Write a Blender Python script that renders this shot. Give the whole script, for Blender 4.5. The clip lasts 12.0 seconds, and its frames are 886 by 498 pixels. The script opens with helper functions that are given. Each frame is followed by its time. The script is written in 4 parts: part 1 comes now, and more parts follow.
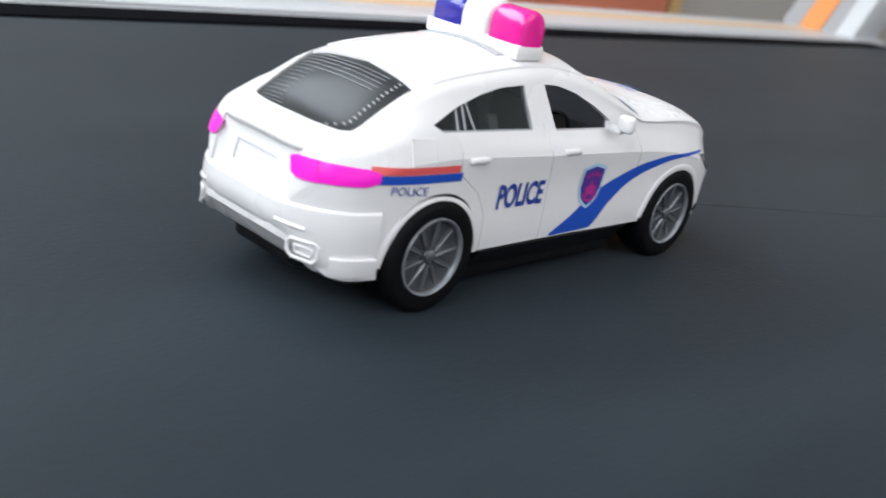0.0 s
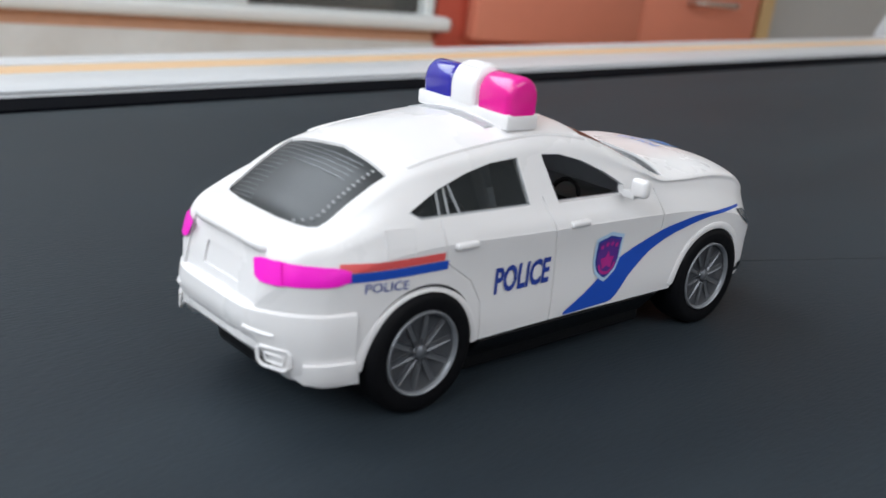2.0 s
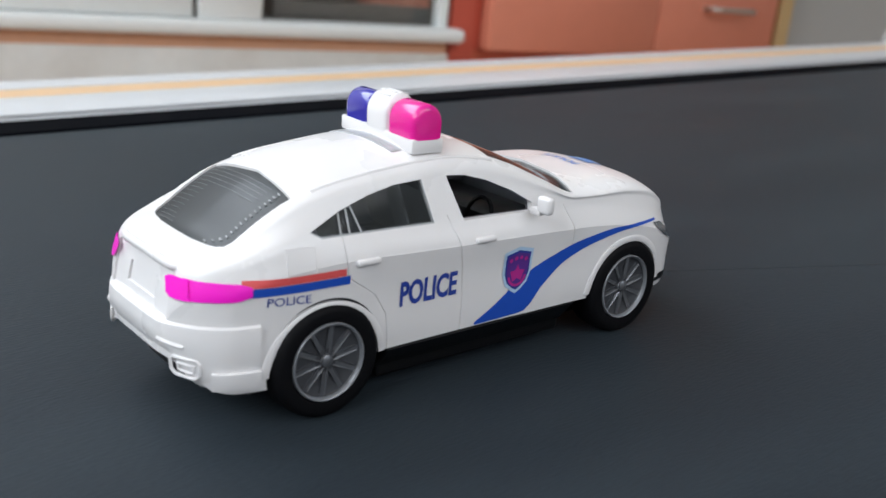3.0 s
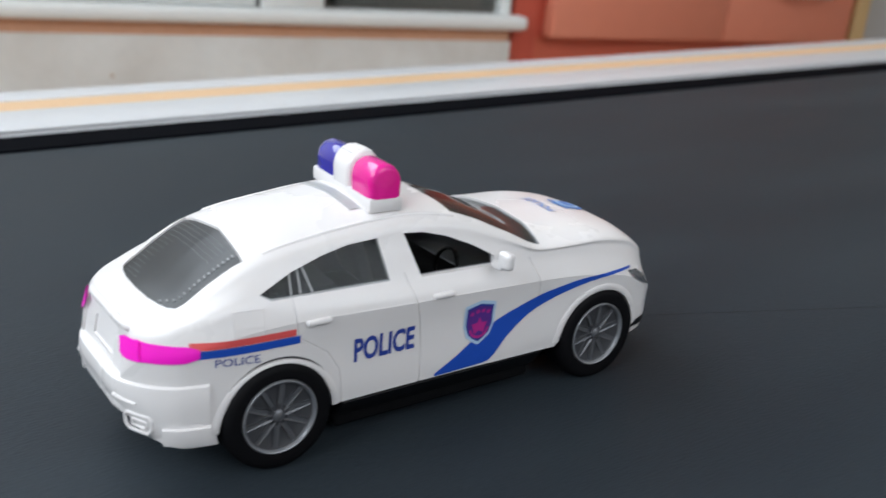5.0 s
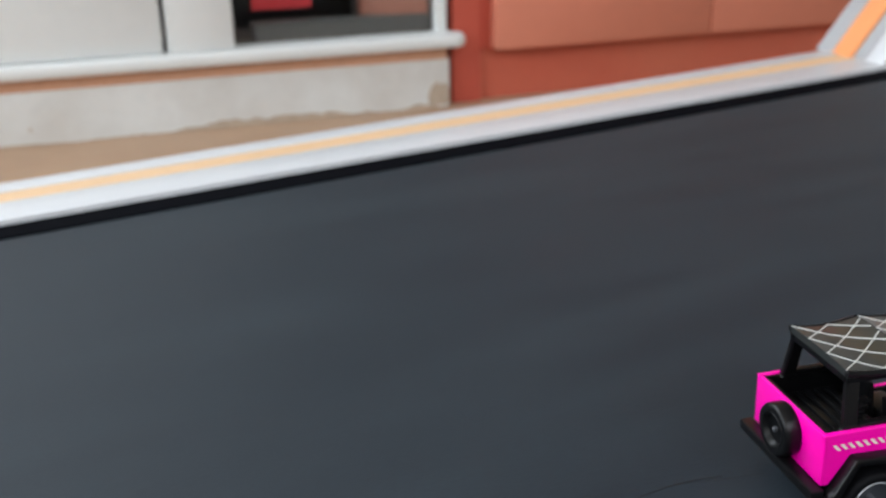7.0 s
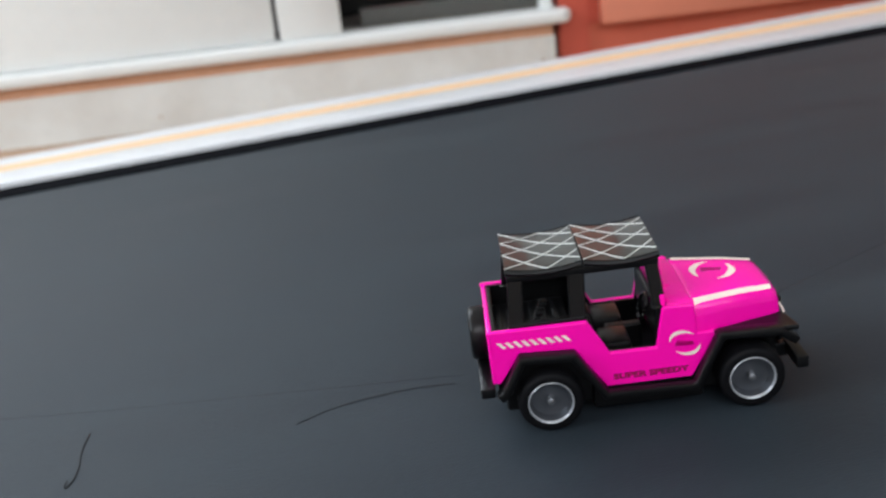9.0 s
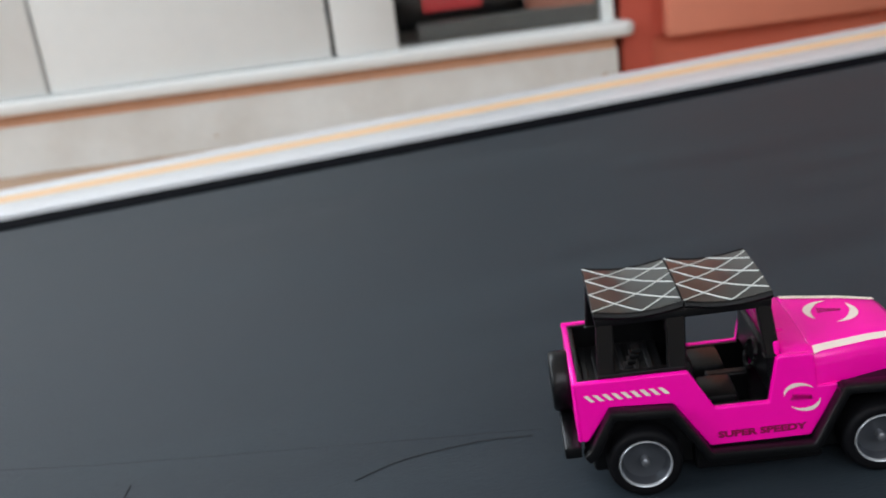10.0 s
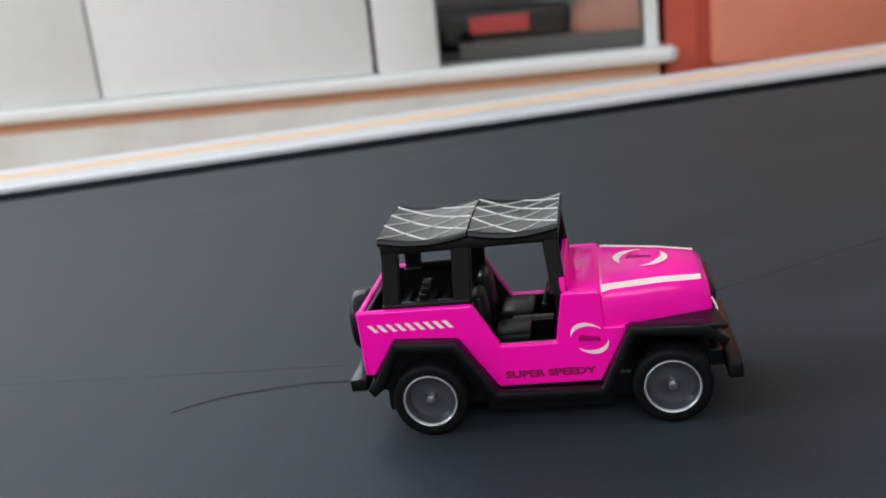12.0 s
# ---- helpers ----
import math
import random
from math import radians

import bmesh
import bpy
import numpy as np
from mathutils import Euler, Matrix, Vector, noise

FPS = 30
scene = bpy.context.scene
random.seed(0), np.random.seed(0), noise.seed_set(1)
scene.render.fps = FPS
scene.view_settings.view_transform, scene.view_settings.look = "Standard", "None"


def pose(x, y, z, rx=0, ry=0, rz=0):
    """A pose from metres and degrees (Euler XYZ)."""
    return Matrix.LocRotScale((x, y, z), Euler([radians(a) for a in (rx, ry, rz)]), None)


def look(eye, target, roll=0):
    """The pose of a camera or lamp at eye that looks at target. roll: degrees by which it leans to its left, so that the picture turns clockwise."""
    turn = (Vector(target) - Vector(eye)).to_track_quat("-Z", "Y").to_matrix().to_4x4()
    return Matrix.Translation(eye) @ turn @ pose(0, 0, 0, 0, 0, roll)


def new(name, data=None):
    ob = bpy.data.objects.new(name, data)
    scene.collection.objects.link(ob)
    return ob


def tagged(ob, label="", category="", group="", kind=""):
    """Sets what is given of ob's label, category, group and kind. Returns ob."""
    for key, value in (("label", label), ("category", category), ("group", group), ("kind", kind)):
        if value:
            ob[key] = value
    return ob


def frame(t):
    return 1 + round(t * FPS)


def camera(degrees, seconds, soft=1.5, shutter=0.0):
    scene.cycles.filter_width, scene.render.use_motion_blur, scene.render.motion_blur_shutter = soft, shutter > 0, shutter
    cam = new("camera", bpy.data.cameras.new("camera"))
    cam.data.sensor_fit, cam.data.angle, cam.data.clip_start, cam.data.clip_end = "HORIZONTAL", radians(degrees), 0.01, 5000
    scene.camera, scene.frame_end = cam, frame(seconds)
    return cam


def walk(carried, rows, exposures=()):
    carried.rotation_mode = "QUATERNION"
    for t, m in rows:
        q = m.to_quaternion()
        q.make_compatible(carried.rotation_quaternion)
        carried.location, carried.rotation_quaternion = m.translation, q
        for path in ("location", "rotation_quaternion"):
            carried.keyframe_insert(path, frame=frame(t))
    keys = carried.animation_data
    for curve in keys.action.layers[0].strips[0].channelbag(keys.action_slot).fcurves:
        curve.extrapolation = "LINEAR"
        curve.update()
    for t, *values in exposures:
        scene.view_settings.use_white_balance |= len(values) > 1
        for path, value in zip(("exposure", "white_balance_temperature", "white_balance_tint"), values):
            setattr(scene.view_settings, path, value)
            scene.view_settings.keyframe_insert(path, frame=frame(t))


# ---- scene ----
import functools

# ---- camera and walk ----
cam = camera(47.87, 12.0, soft=1.5, shutter=0.3)
cam.data.dof.use_dof, cam.data.dof.focus_distance, cam.data.dof.aperture_fstop = True, 0.22, 23.0
PATH = [
    (0, pose(-0.0938, -0.1444, 0.0741, 70.79, -12.55, -41.95)),
    (0.2, pose(-0.0922, -0.1433, 0.0776, 70.30, -10.77, -40.15)),
    (0.5, pose(-0.0781, -0.1324, 0.0726, 71.06, -9.27, -39.87)),
    (1, pose(-0.0752, -0.1357, 0.0766, 70.81, -7.89, -39.42)),
    (1.5, pose(-0.0739, -0.1402, 0.0769, 72.82, -8.02, -38.43)),
    (2, pose(-0.0679, -0.1446, 0.0813, 72.38, -7.07, -37.26)),
    (2.5, pose(-0.0580, -0.1590, 0.0869, 72.59, -6.28, -36.11)),
    (4.5, pose(-0.0559, -0.1752, 0.0955, 72.14, -4.67, -34.29)),
    (5, pose(-0.0380, -0.1796, 0.1084, 70.86, -5.47, -31.16)),
    (5.5, pose(-0.0221, -0.2059, 0.1146, 72.05, -4.13, -31.97)),
    (6, pose(0.0105, -0.2105, 0.1274, 71.51, -3.96, -30.91)),
    (6.3, pose(0.0594, -0.2059, 0.1328, 71.13, -3.32, -29.03)),
    (6.5, pose(0.1114, -0.1833, 0.1346, 70.42, -0.73, -27.67)),
    (6.7, pose(0.2546, -0.3319, 0.2216, 67.11, 0.76, -22.89)),
    (7, pose(0.3342, -0.3178, 0.2130, 67.73, 0.59, -19.27)),
    (7.2, pose(0.3489, -0.3389, 0.1820, 69.30, -0.99, -16.86)),
    (7.5, pose(0.3708, -0.3653, 0.1618, 68.61, 1.67, -14.26)),
    (9.5, pose(0.4941, -0.3844, 0.1923, 68.20, 5.48, -6.07)),
    (10, pose(0.4795, -0.3490, 0.1809, 69.29, 6.66, -4.57)),
    (10.5, pose(0.4783, -0.3732, 0.1976, 69.44, 8.20, -3.09)),
    (10.8, pose(0.5229, -0.3682, 0.1645, 72.29, 5.58, 0.96)),
    (11, pose(0.5348, -0.3491, 0.1414, 73.96, 4.82, 1.36)),
    (11.2, pose(0.5352, -0.3443, 0.1362, 74.12, 2.82, 1.60)),
    (11.5, pose(0.5395, -0.3454, 0.1226, 74.74, -0.85, 1.59)),
    (12, pose(0.5523, -0.3575, 0.1441, 72.23, 5.58, 1.25)),
]
walk(cam, PATH, [(0.0, 0.25), (0.5, 0.08), (1.5, -0.04), (2.5, -0.04), (5.0, -0.08), (5.5, -0.12), (6.0, -0.16), (6.3, -0.12), (6.5, 0.12), (7.0, 0.16), (7.2, 0.20), (7.5, 0.56), (9.5, 0.22), (10.5, 0.06), (10.8, 0.10), (11.0, 0.15), (11.5, 0.20), (12.0, 0.16)])

# the treadmill leans and turns a little against the room
TM = pose(-0.0000, 0.0001, 0.0002, -0.866, -2.016, 5.121)

# ---- world and light ----
world = bpy.data.worlds.new("sky")
scene.world = world
world.use_nodes = True
wt = world.node_tree
sky = wt.nodes.new("ShaderNodeTexSky")
sky.sky_type, sky.sun_disc = "NISHITA", False
sky.sun_elevation, sky.sun_rotation = radians(45), radians(200)
wt.links.new(sky.outputs[0], wt.nodes["Background"].inputs[0])
wt.nodes["Background"].inputs[1].default_value = 0.12


def area(name, m, w, h, power, colour):
    d = bpy.data.lights.new(name, "AREA")
    d.shape, d.size, d.size_y, d.energy, d.color = "RECTANGLE", w, h, power, colour
    ob = new(name, d)
    ob.matrix_world = m
    return ob


# added area lamps, standing in for daylight from assumed windows out of view
area("window_light", look((-0.75, 1.47, 1.45), (0.1, -0.2, 0.0)), 1.9, 1.15, 46, (0.855, 0.925, 1.0))
area("window_light", look((-2.37, -0.3, 1.60), (-0.5, 0.0, 0.3)), 2.4, 1.3, 68, (0.88, 0.945, 1.0))
area("window_light", look((0.7, -2.17, 1.65), (0.6, -0.2, 0.2)), 2.6, 1.2, 31, (0.915, 0.96, 1.0))

# ---- materials ----
def material(name, base=(0.8, 0.8, 0.8), rough=0.5, metal=0.0, var=0.06, scale=30.0, bump=0.0, bscale=200.0,
             coat=0.0, spec=0.5, second=None, mix=0.0, mscale=4.0, trans=0.0, ior=1.45, rvar=0.08, stretch=(1, 1, 1), sheen=0.0):
    """Paint, plastic, rubber or wood: a base colour with fine and broad variation, uneven gloss and fine relief."""
    m = bpy.data.materials.new(name)
    m.use_nodes = True
    n, l = m.node_tree.nodes, m.node_tree.links
    b = n["Principled BSDF"]
    tc, mp = n.new("ShaderNodeTexCoord"), n.new("ShaderNodeMapping")
    mp.inputs["Scale"].default_value = stretch
    l.new(tc.outputs["Object"], mp.inputs[0])

    def noise_tex(s, detail=4.0):
        t = n.new("ShaderNodeTexNoise")
        t.inputs["Scale"].default_value, t.inputs["Detail"].default_value = s, detail
        l.new(mp.outputs[0], t.inputs["Vector"])
        return t

    fine, broad = noise_tex(scale), noise_tex(mscale, 6.0)
    ramp = n.new("ShaderNodeMapRange")
    ramp.inputs["To Min"].default_value, ramp.inputs["To Max"].default_value = 1 - var, 1 + var
    l.new(fine.outputs[0], ramp.inputs[0])
    col = n.new("ShaderNodeMix")
    col.data_type = "RGBA"
    col.inputs[6].default_value = (*base, 1)
    col.inputs[7].default_value = (*(second or base), 1)
    r2 = n.new("ShaderNodeMapRange")
    r2.inputs["From Min"].default_value, r2.inputs["From Max"].default_value = 0.4, 0.7
    r2.inputs["To Max"].default_value = mix
    l.new(broad.outputs[0], r2.inputs[0])
    l.new(r2.outputs[0], col.inputs[0])
    mul = n.new("ShaderNodeVectorMath")
    mul.operation = "SCALE"
    l.new(col.outputs[2], mul.inputs[0])
    l.new(ramp.outputs[0], mul.inputs["Scale"])
    l.new(mul.outputs[0], b.inputs["Base Color"])
    rr = n.new("ShaderNodeMapRange")
    rr.inputs["To Min"].default_value, rr.inputs["To Max"].default_value = max(0, rough - rvar), min(1, rough + rvar)
    l.new(broad.outputs[0], rr.inputs[0])
    l.new(rr.outputs[0], b.inputs["Roughness"])
    b.inputs["Metallic"].default_value = metal
    b.inputs["Sheen Weight"].default_value, b.inputs["Sheen Roughness"].default_value = sheen, 0.35
    b.inputs["Coat Weight"].default_value = coat
    b.inputs["Coat Roughness"].default_value = 0.08
    b.inputs["Specular IOR Level"].default_value = spec
    b.inputs["Transmission Weight"].default_value = trans
    b.inputs["IOR"].default_value = ior
    if bump:
        bt, bp = noise_tex(bscale, 3.0), n.new("ShaderNodeBump")
        bp.inputs["Strength"].default_value, bp.inputs["Distance"].default_value = bump, 0.001
        l.new(bt.outputs[0], bp.inputs["Height"])
        l.new(bp.outputs[0], b.inputs["Normal"])
    return m


M_BELT = material("belt_rubber", (0.0152, 0.0220, 0.0290), 0.60, var=0.16, scale=900, bump=0.2, bscale=1600, second=(0.0215, 0.0300, 0.0375), mix=1.0, mscale=26, spec=0.22, sheen=0.035, stretch=(0.22, 1, 1))
M_DECK = material("deck_black", (0.002, 0.0024, 0.004), 0.9, var=0.1, scale=300, spec=0.04)
M_RAIL = material("rail_silver", (0.59, 0.60, 0.615), 0.35, var=0.03, scale=200, second=(0.55, 0.56, 0.58), mix=0.5)
M_RAILSTRIPE = material("rail_orange", (0.72, 0.48, 0.27), 0.5, var=0.05, scale=150)
M_ORANGE = material("post_orange", (0.80, 0.30, 0.10), 0.4, var=0.04)
M_WHITE = material("cabinet_white", (0.775, 0.80, 0.79), 0.45, var=0.03, scale=60, second=(0.71, 0.72, 0.70), mix=0.5, mscale=5, bump=0.05, bscale=90)
M_PLINTH = material("plinth_white", (0.72, 0.735, 0.715), 0.6, var=0.05, scale=80, second=(0.55, 0.52, 0.47), mix=0.6, mscale=9)
# orange-brown colour that paints the shade below the ledge
M_UNDER = material("ledge_shade_orange", (0.62, 0.34, 0.215), 0.7, var=0.1, scale=60)
M_DIRT = material("bare_plaster", (0.48, 0.39, 0.30), 0.9, var=0.2, scale=120, bump=0.4)
M_RED = material("drawer_orange", (0.68, 0.24, 0.155), 0.42, var=0.04, scale=50, second=(0.63, 0.205, 0.125), mix=0.6, mscale=3, bump=0.04, bscale=150)
# cabinet red with the shade beside the drawers put into the colour
M_REDDARK = material("carcass_shaded_red", (0.52, 0.09, 0.055), 0.5, var=0.05, scale=50)
# recessed foot: the same red, darkened for the shade under the drawers
M_TOEKICK = material("toe_kick_shaded_red", (0.60, 0.135, 0.08), 0.45, var=0.05, scale=50, second=(0.66, 0.19, 0.11), mix=0.6, mscale=5)
M_WOOD = material("door_frame_wood", (0.55, 0.38, 0.18), 0.5, var=0.1, scale=20, stretch=(1, 1, 0.1))
M_WALL = material("wall_grey", (0.40, 0.40, 0.385), 0.8, var=0.03, scale=40, bump=0.1, bscale=120)
M_CEIL = material("ceiling_white", (0.78, 0.78, 0.76), 0.9, var=0.02)
M_FLOOR = material("floor_tan", (0.48, 0.32, 0.21), 0.5, var=0.08, scale=30, second=(0.42, 0.27, 0.17), mix=0.6, mscale=6)
M_GAP = material("gap_shade", (0.11, 0.105, 0.095), 0.9)
M_CHIP = material("bare_edge_dark", (0.03, 0.028, 0.025), 0.9, var=0.3, scale=200)
M_STEEL = material("brushed_steel", (0.62, 0.60, 0.57), 0.3, metal=1.0, var=0.05)
M_BLACK = material("black_plastic", (0.0035, 0.0035, 0.004), 0.32, var=0.1, scale=400, bump=0.05, bscale=900, spec=0.30)


# ---- building helpers ----
def mesh_object(name, bm, mat, smooth=False, sharp=35):
    bmesh.ops.recalc_face_normals(bm, faces=bm.faces[:])
    me = bpy.data.meshes.new(name)
    bm.to_mesh(me)
    bm.free()
    if smooth:
        me.polygons.foreach_set("use_smooth", [True] * len(me.polygons))
        me.set_sharp_from_angle(angle=radians(sharp))
    if mat:
        me.materials.append(mat)
    return new(name, me)


def part(name, bm, mat, parent, label="", smooth=False, sharp=35, m=None):
    """Links a bmesh as one mesh object under a thing or a part."""
    ob = mesh_object(name, bm, mat, smooth, sharp)
    ob.parent = parent
    if m is not None:
        ob.matrix_basis = m
    return tagged(ob, label)


def thing(name, label, category, m=None, group="", kind=""):
    ob = new(name)
    if m is not None:
        ob.matrix_basis = m
    ob.empty_display_size = 0.02
    return tagged(ob, label, category, group, kind)


def box(x0, x1, y0, y1, z0, z1, bev=0.0, seg=2, bm=None):
    bm = bm or bmesh.new()
    r = bmesh.ops.create_cube(bm, size=1.0)
    vs = r["verts"]
    bmesh.ops.scale(bm, vec=(x1 - x0, y1 - y0, z1 - z0), verts=vs)
    bmesh.ops.translate(bm, vec=((x0 + x1) / 2, (y0 + y1) / 2, (z0 + z1) / 2), verts=vs)
    if bev:
        es = {e for v in vs for e in v.link_edges}
        bmesh.ops.bevel(bm, geom=list(es), offset=bev, segments=seg, profile=0.5, affect="EDGES")
    return bm


def structure(name, bm, mat, label, category, smooth=False):
    return tagged(mesh_object(name, bm, mat, smooth), label, category, kind="structure")
M_STEELGREY = material("post_grey", (0.36, 0.36, 0.37), 0.4, var=0.04)
M_BAY = material("bay_brown", (0.10, 0.085, 0.075), 0.6, var=0.1, scale=40)
M_TRACK = material("track_grey", (0.08, 0.076, 0.07), 0.45, var=0.06, scale=80)
M_CLEAR = material("clear_glass", (0.9, 0.92, 0.92), 0.02, var=0.0, trans=1.0, rvar=0.01)
M_LABEL = material("label_red", (0.62, 0.035, 0.04), 0.45, var=0.05)
M_RUST = material("rust_box", (0.30, 0.12, 0.08), 0.5, var=0.1, scale=40)
M_SILVER = material("silver_dome", (0.75, 0.76, 0.78), 0.22, metal=0.7, var=0.03)

def bow(points, r):
    bm = bmesh.new()
    rings = []
    for i, p in enumerate(points):
        a, b = Vector(points[max(i - 1, 0)]), Vector(points[min(i + 1, len(points) - 1)])
        d = (b - a).normalized()
        u = Vector((0, 0, 1))
        w = d.cross(u)
        rings.append([bm.verts.new(Vector(p) + r * (math.cos(t) * u + math.sin(t) * w)) for t in np.linspace(0, 2 * math.pi, 10, endpoint=False)])
    for a, b in zip(rings, rings[1:]):
        for i in range(10):
            bm.faces.new((a[i], a[(i + 1) % 10], b[(i + 1) % 10], b[i]))
    bm.faces.new(rings[0])
    bm.faces.new(rings[-1])
    return bm


# ---- room ----
FZ = -0.133
structure("floor", box(-2.5, 3.2, -2.3, 1.6, FZ - 0.1, FZ), M_FLOOR, "tan tiled floor of the room", "floor")
# unseen ceiling, kept pale so that it bounces light into the room
structure("ceiling", box(-2.5, 3.2, -2.3, 1.6, 2.45, 2.55), M_CEIL, "unseen white ceiling that bounces light", "ceiling")
structure("wall_east", box(3.1, 3.2, -2.2, 1.5, FZ, 2.45), M_WALL, "plain grey painted wall", "wall")


def wall_with_opening(name, along, at0, at1, lo, hi, w0, w1, z0, z1):
    bm = bmesh.new()
    for a, b, c, d in ((lo, w0, FZ, 2.45), (w1, hi, FZ, 2.45), (w0, w1, FZ, z0), (w0, w1, z1, 2.45)):
        if along == "x":
            box(a, b, at0, at1, c, d, bm=bm)
        else:
            box(at0, at1, a, b, c, d, bm=bm)
    structure(name, bm, M_WALL, "plain grey wall with an unseen opening added for light", "wall")


# assumed openings, placed out of view where the added lamps stand
wall_with_opening("wall_north", "x", 1.5, 1.6, -2.5, 3.2, -1.7, 0.2, 0.87, 2.03)
wall_with_opening("wall_south", "x", -2.3, -2.2, -2.4, 3.1, -0.6, 2.0, 1.05, 2.25)
wall_with_opening("wall_west", "y", -2.5, -2.4, -2.2, 1.5, -1.5, 0.9, 0.95, 2.25)

# ---- treadmill ----
def bevelled_post(y0, y1, back=0.0):
    """A slanted board of the upright, leaning forwards."""
    bm = bmesh.new()
    ring = []
    for z, x in ((0.0030, 0.985), (0.10, 1.075), (0.75, 1.68)):
        x += back
        ring.append([(x, y0, z), (x + 0.07 - back, y0, z), (x + 0.07 - back, y1, z), (x, y1, z)])
    vs = [[bm.verts.new(p) for p in r] for r in ring]
    for a, b in zip(vs, vs[1:]):
        for i in range(4):
            bm.faces.new((a[i], a[(i + 1) % 4], b[(i + 1) % 4], b[i]))
    bm.faces.new(vs[0])
    bm.faces.new(vs[-1])
    bmesh.ops.recalc_face_normals(bm, faces=bm.faces[:])
    bmesh.ops.bevel(bm, geom=bm.edges[:], offset=0.0015, segments=2, profile=0.5, affect="EDGES")
    return bm



treadmill = thing("treadmill", "treadmill with a dark grey belt and silver side rails striped orange", "treadmill", TM)
BX0, BX1, BY0, BY1 = -0.42, 1.32, -0.29, 0.2325
def belt_mesh():
    bm = bmesh.new()
    R = 0.024
    prof = [(BX0, 0), (BX1, 0)] + [(BX1 + R * math.sin(a), -R + R * math.cos(a)) for a in np.linspace(0.2, math.pi - 0.2, 10)] + [(BX1, -2 * R), (BX0, -2 * R)] + [(BX0 - R * math.sin(a), -R - R * math.cos(a)) for a in np.linspace(0.2, math.pi - 0.2, 10)]
    vs = [[bm.verts.new((x, y, z)) for x, z in prof] for y in (BY0, BY1)]
    k = len(prof)
    for i in range(k):
        bm.faces.new((vs[0][i], vs[0][(i + 1) % k], vs[1][(i + 1) % k], vs[1][i]))
    return bm
part("belt", belt_mesh(), M_BELT, treadmill, "dark grey rubber running belt", smooth=True)
part("deck", box(BX0 + 0.02, BX1 - 0.02, BY0 - 0.0212, 0.2556, -0.04, -0.0045, 0.001), M_DECK, treadmill, "black running deck under the belt")
for sgn, y0 in ((1, 0.2558), (-1, BY0 - 0.0215)):
    def Y(d):
        return y0 + sgn * d
    def slab(d0, d1, z0, z1, bev=0.0008):
        a, b = sorted((Y(d0), Y(d1)))
        return box(-0.5, 1.07, a, b, z0, z1, bev)
    rail = part("side_rail", slab(0.0, 0.0835, -0.062, 0.0020, 0.002), M_RAIL, treadmill, "silver side rail", smooth=True)
    part("rail_ridge", slab(0.0012, 0.0385, 0.0018, 0.0036), M_RAIL, rail, smooth=True)
    part("rail_ridge", slab(0.0605, 0.081, 0.0018, 0.0036), M_RAIL, rail, smooth=True)
    part("rail_stripe", slab(0.0388, 0.0602, 0.0012, 0.0030, 0.0003), M_RAILSTRIPE, rail, "pale orange stripe along the rail")
for y0, y1 in ((0.2330, 0.2557), (BY0 - 0.0213, BY0 - 0.0005)):
    part("black_edge", box(-0.5, 1.02, y0, y1, -0.0035, 0.0010, 0.0003), M_DECK, treadmill, "matt black strip beside the belt")
for x in (-0.4, 0.5, 1.2):
    for y in (-0.33, 0.295):
        part("foot", box(x - 0.02, x + 0.02, y - 0.02, y + 0.02, -0.165 + 0.0346 * (x - 0.3), -0.06, 0.003), M_BLACK, treadmill)


# slanted upright at the far front of the rail, in four bands
post = part("upright", bevelled_post(0.262, 0.283) , M_RAIL, treadmill, "silver slanted upright with an orange band", smooth=True)
part("post_band", bevelled_post(0.2835, 0.300, 0.004), M_STEELGREY, post)
part("orange_band", bevelled_post(0.3005, 0.324, 0.002), M_ORANGE, post, "orange band")
part("post_band", bevelled_post(0.3245, 0.345, 0.004), M_STEELGREY, post)


# ---- white cabinet ----
YF = 0.985
white_cabinet = thing("cabinet", "white painted cabinet with chipped plinth and open glazed bay", "cabinet")
X0, X1 = -0.75, 0.793
def part_w(name, bm, mat=M_WHITE, parent=white_cabinet, label="", smooth=False):
    return part(name, bm, mat, parent, label, smooth)
part_w("plinth", box(X0, X1, 0.978, 1.4, FZ, -0.066), M_PLINTH, label="chipped white plinth")
part_w("underside", box(X0, X1 - 0.002, 0.981, 1.4, -0.066, -0.050), M_UNDER, label="orange-brown strip for the shade under the ledge")


def ledge_board(x0, x1, y0, y1, z0, z1, r):
    """A shelf board with a rounded nose and a rounded free corner."""
    plan = [(x0, y1), (x0, y0)] + [(x1 - r + r * math.sin(a), y0 + r - r * math.cos(a)) for a in np.linspace(0, math.pi / 2, 9)] + [(x1, y1)]
    bm = bmesh.new()
    lo, hi = [bm.verts.new((x, y, z0)) for x, y in plan], [bm.verts.new((x, y, z1)) for x, y in plan]
    bm.faces.new(lo[::-1])
    bm.faces.new(hi)
    for i in range(len(plan)):
        k = (i + 1) % len(plan)
        bm.faces.new((lo[i], lo[k], hi[k], hi[i]))
    bm.normal_update()
    rims = [e for e in bm.edges if abs(e.verts[0].co.z - e.verts[1].co.z) < 1e-6]
    bmesh.ops.bevel(bm, geom=rims, offset=0.007, segments=4, profile=0.5, affect="EDGES")
    return bm


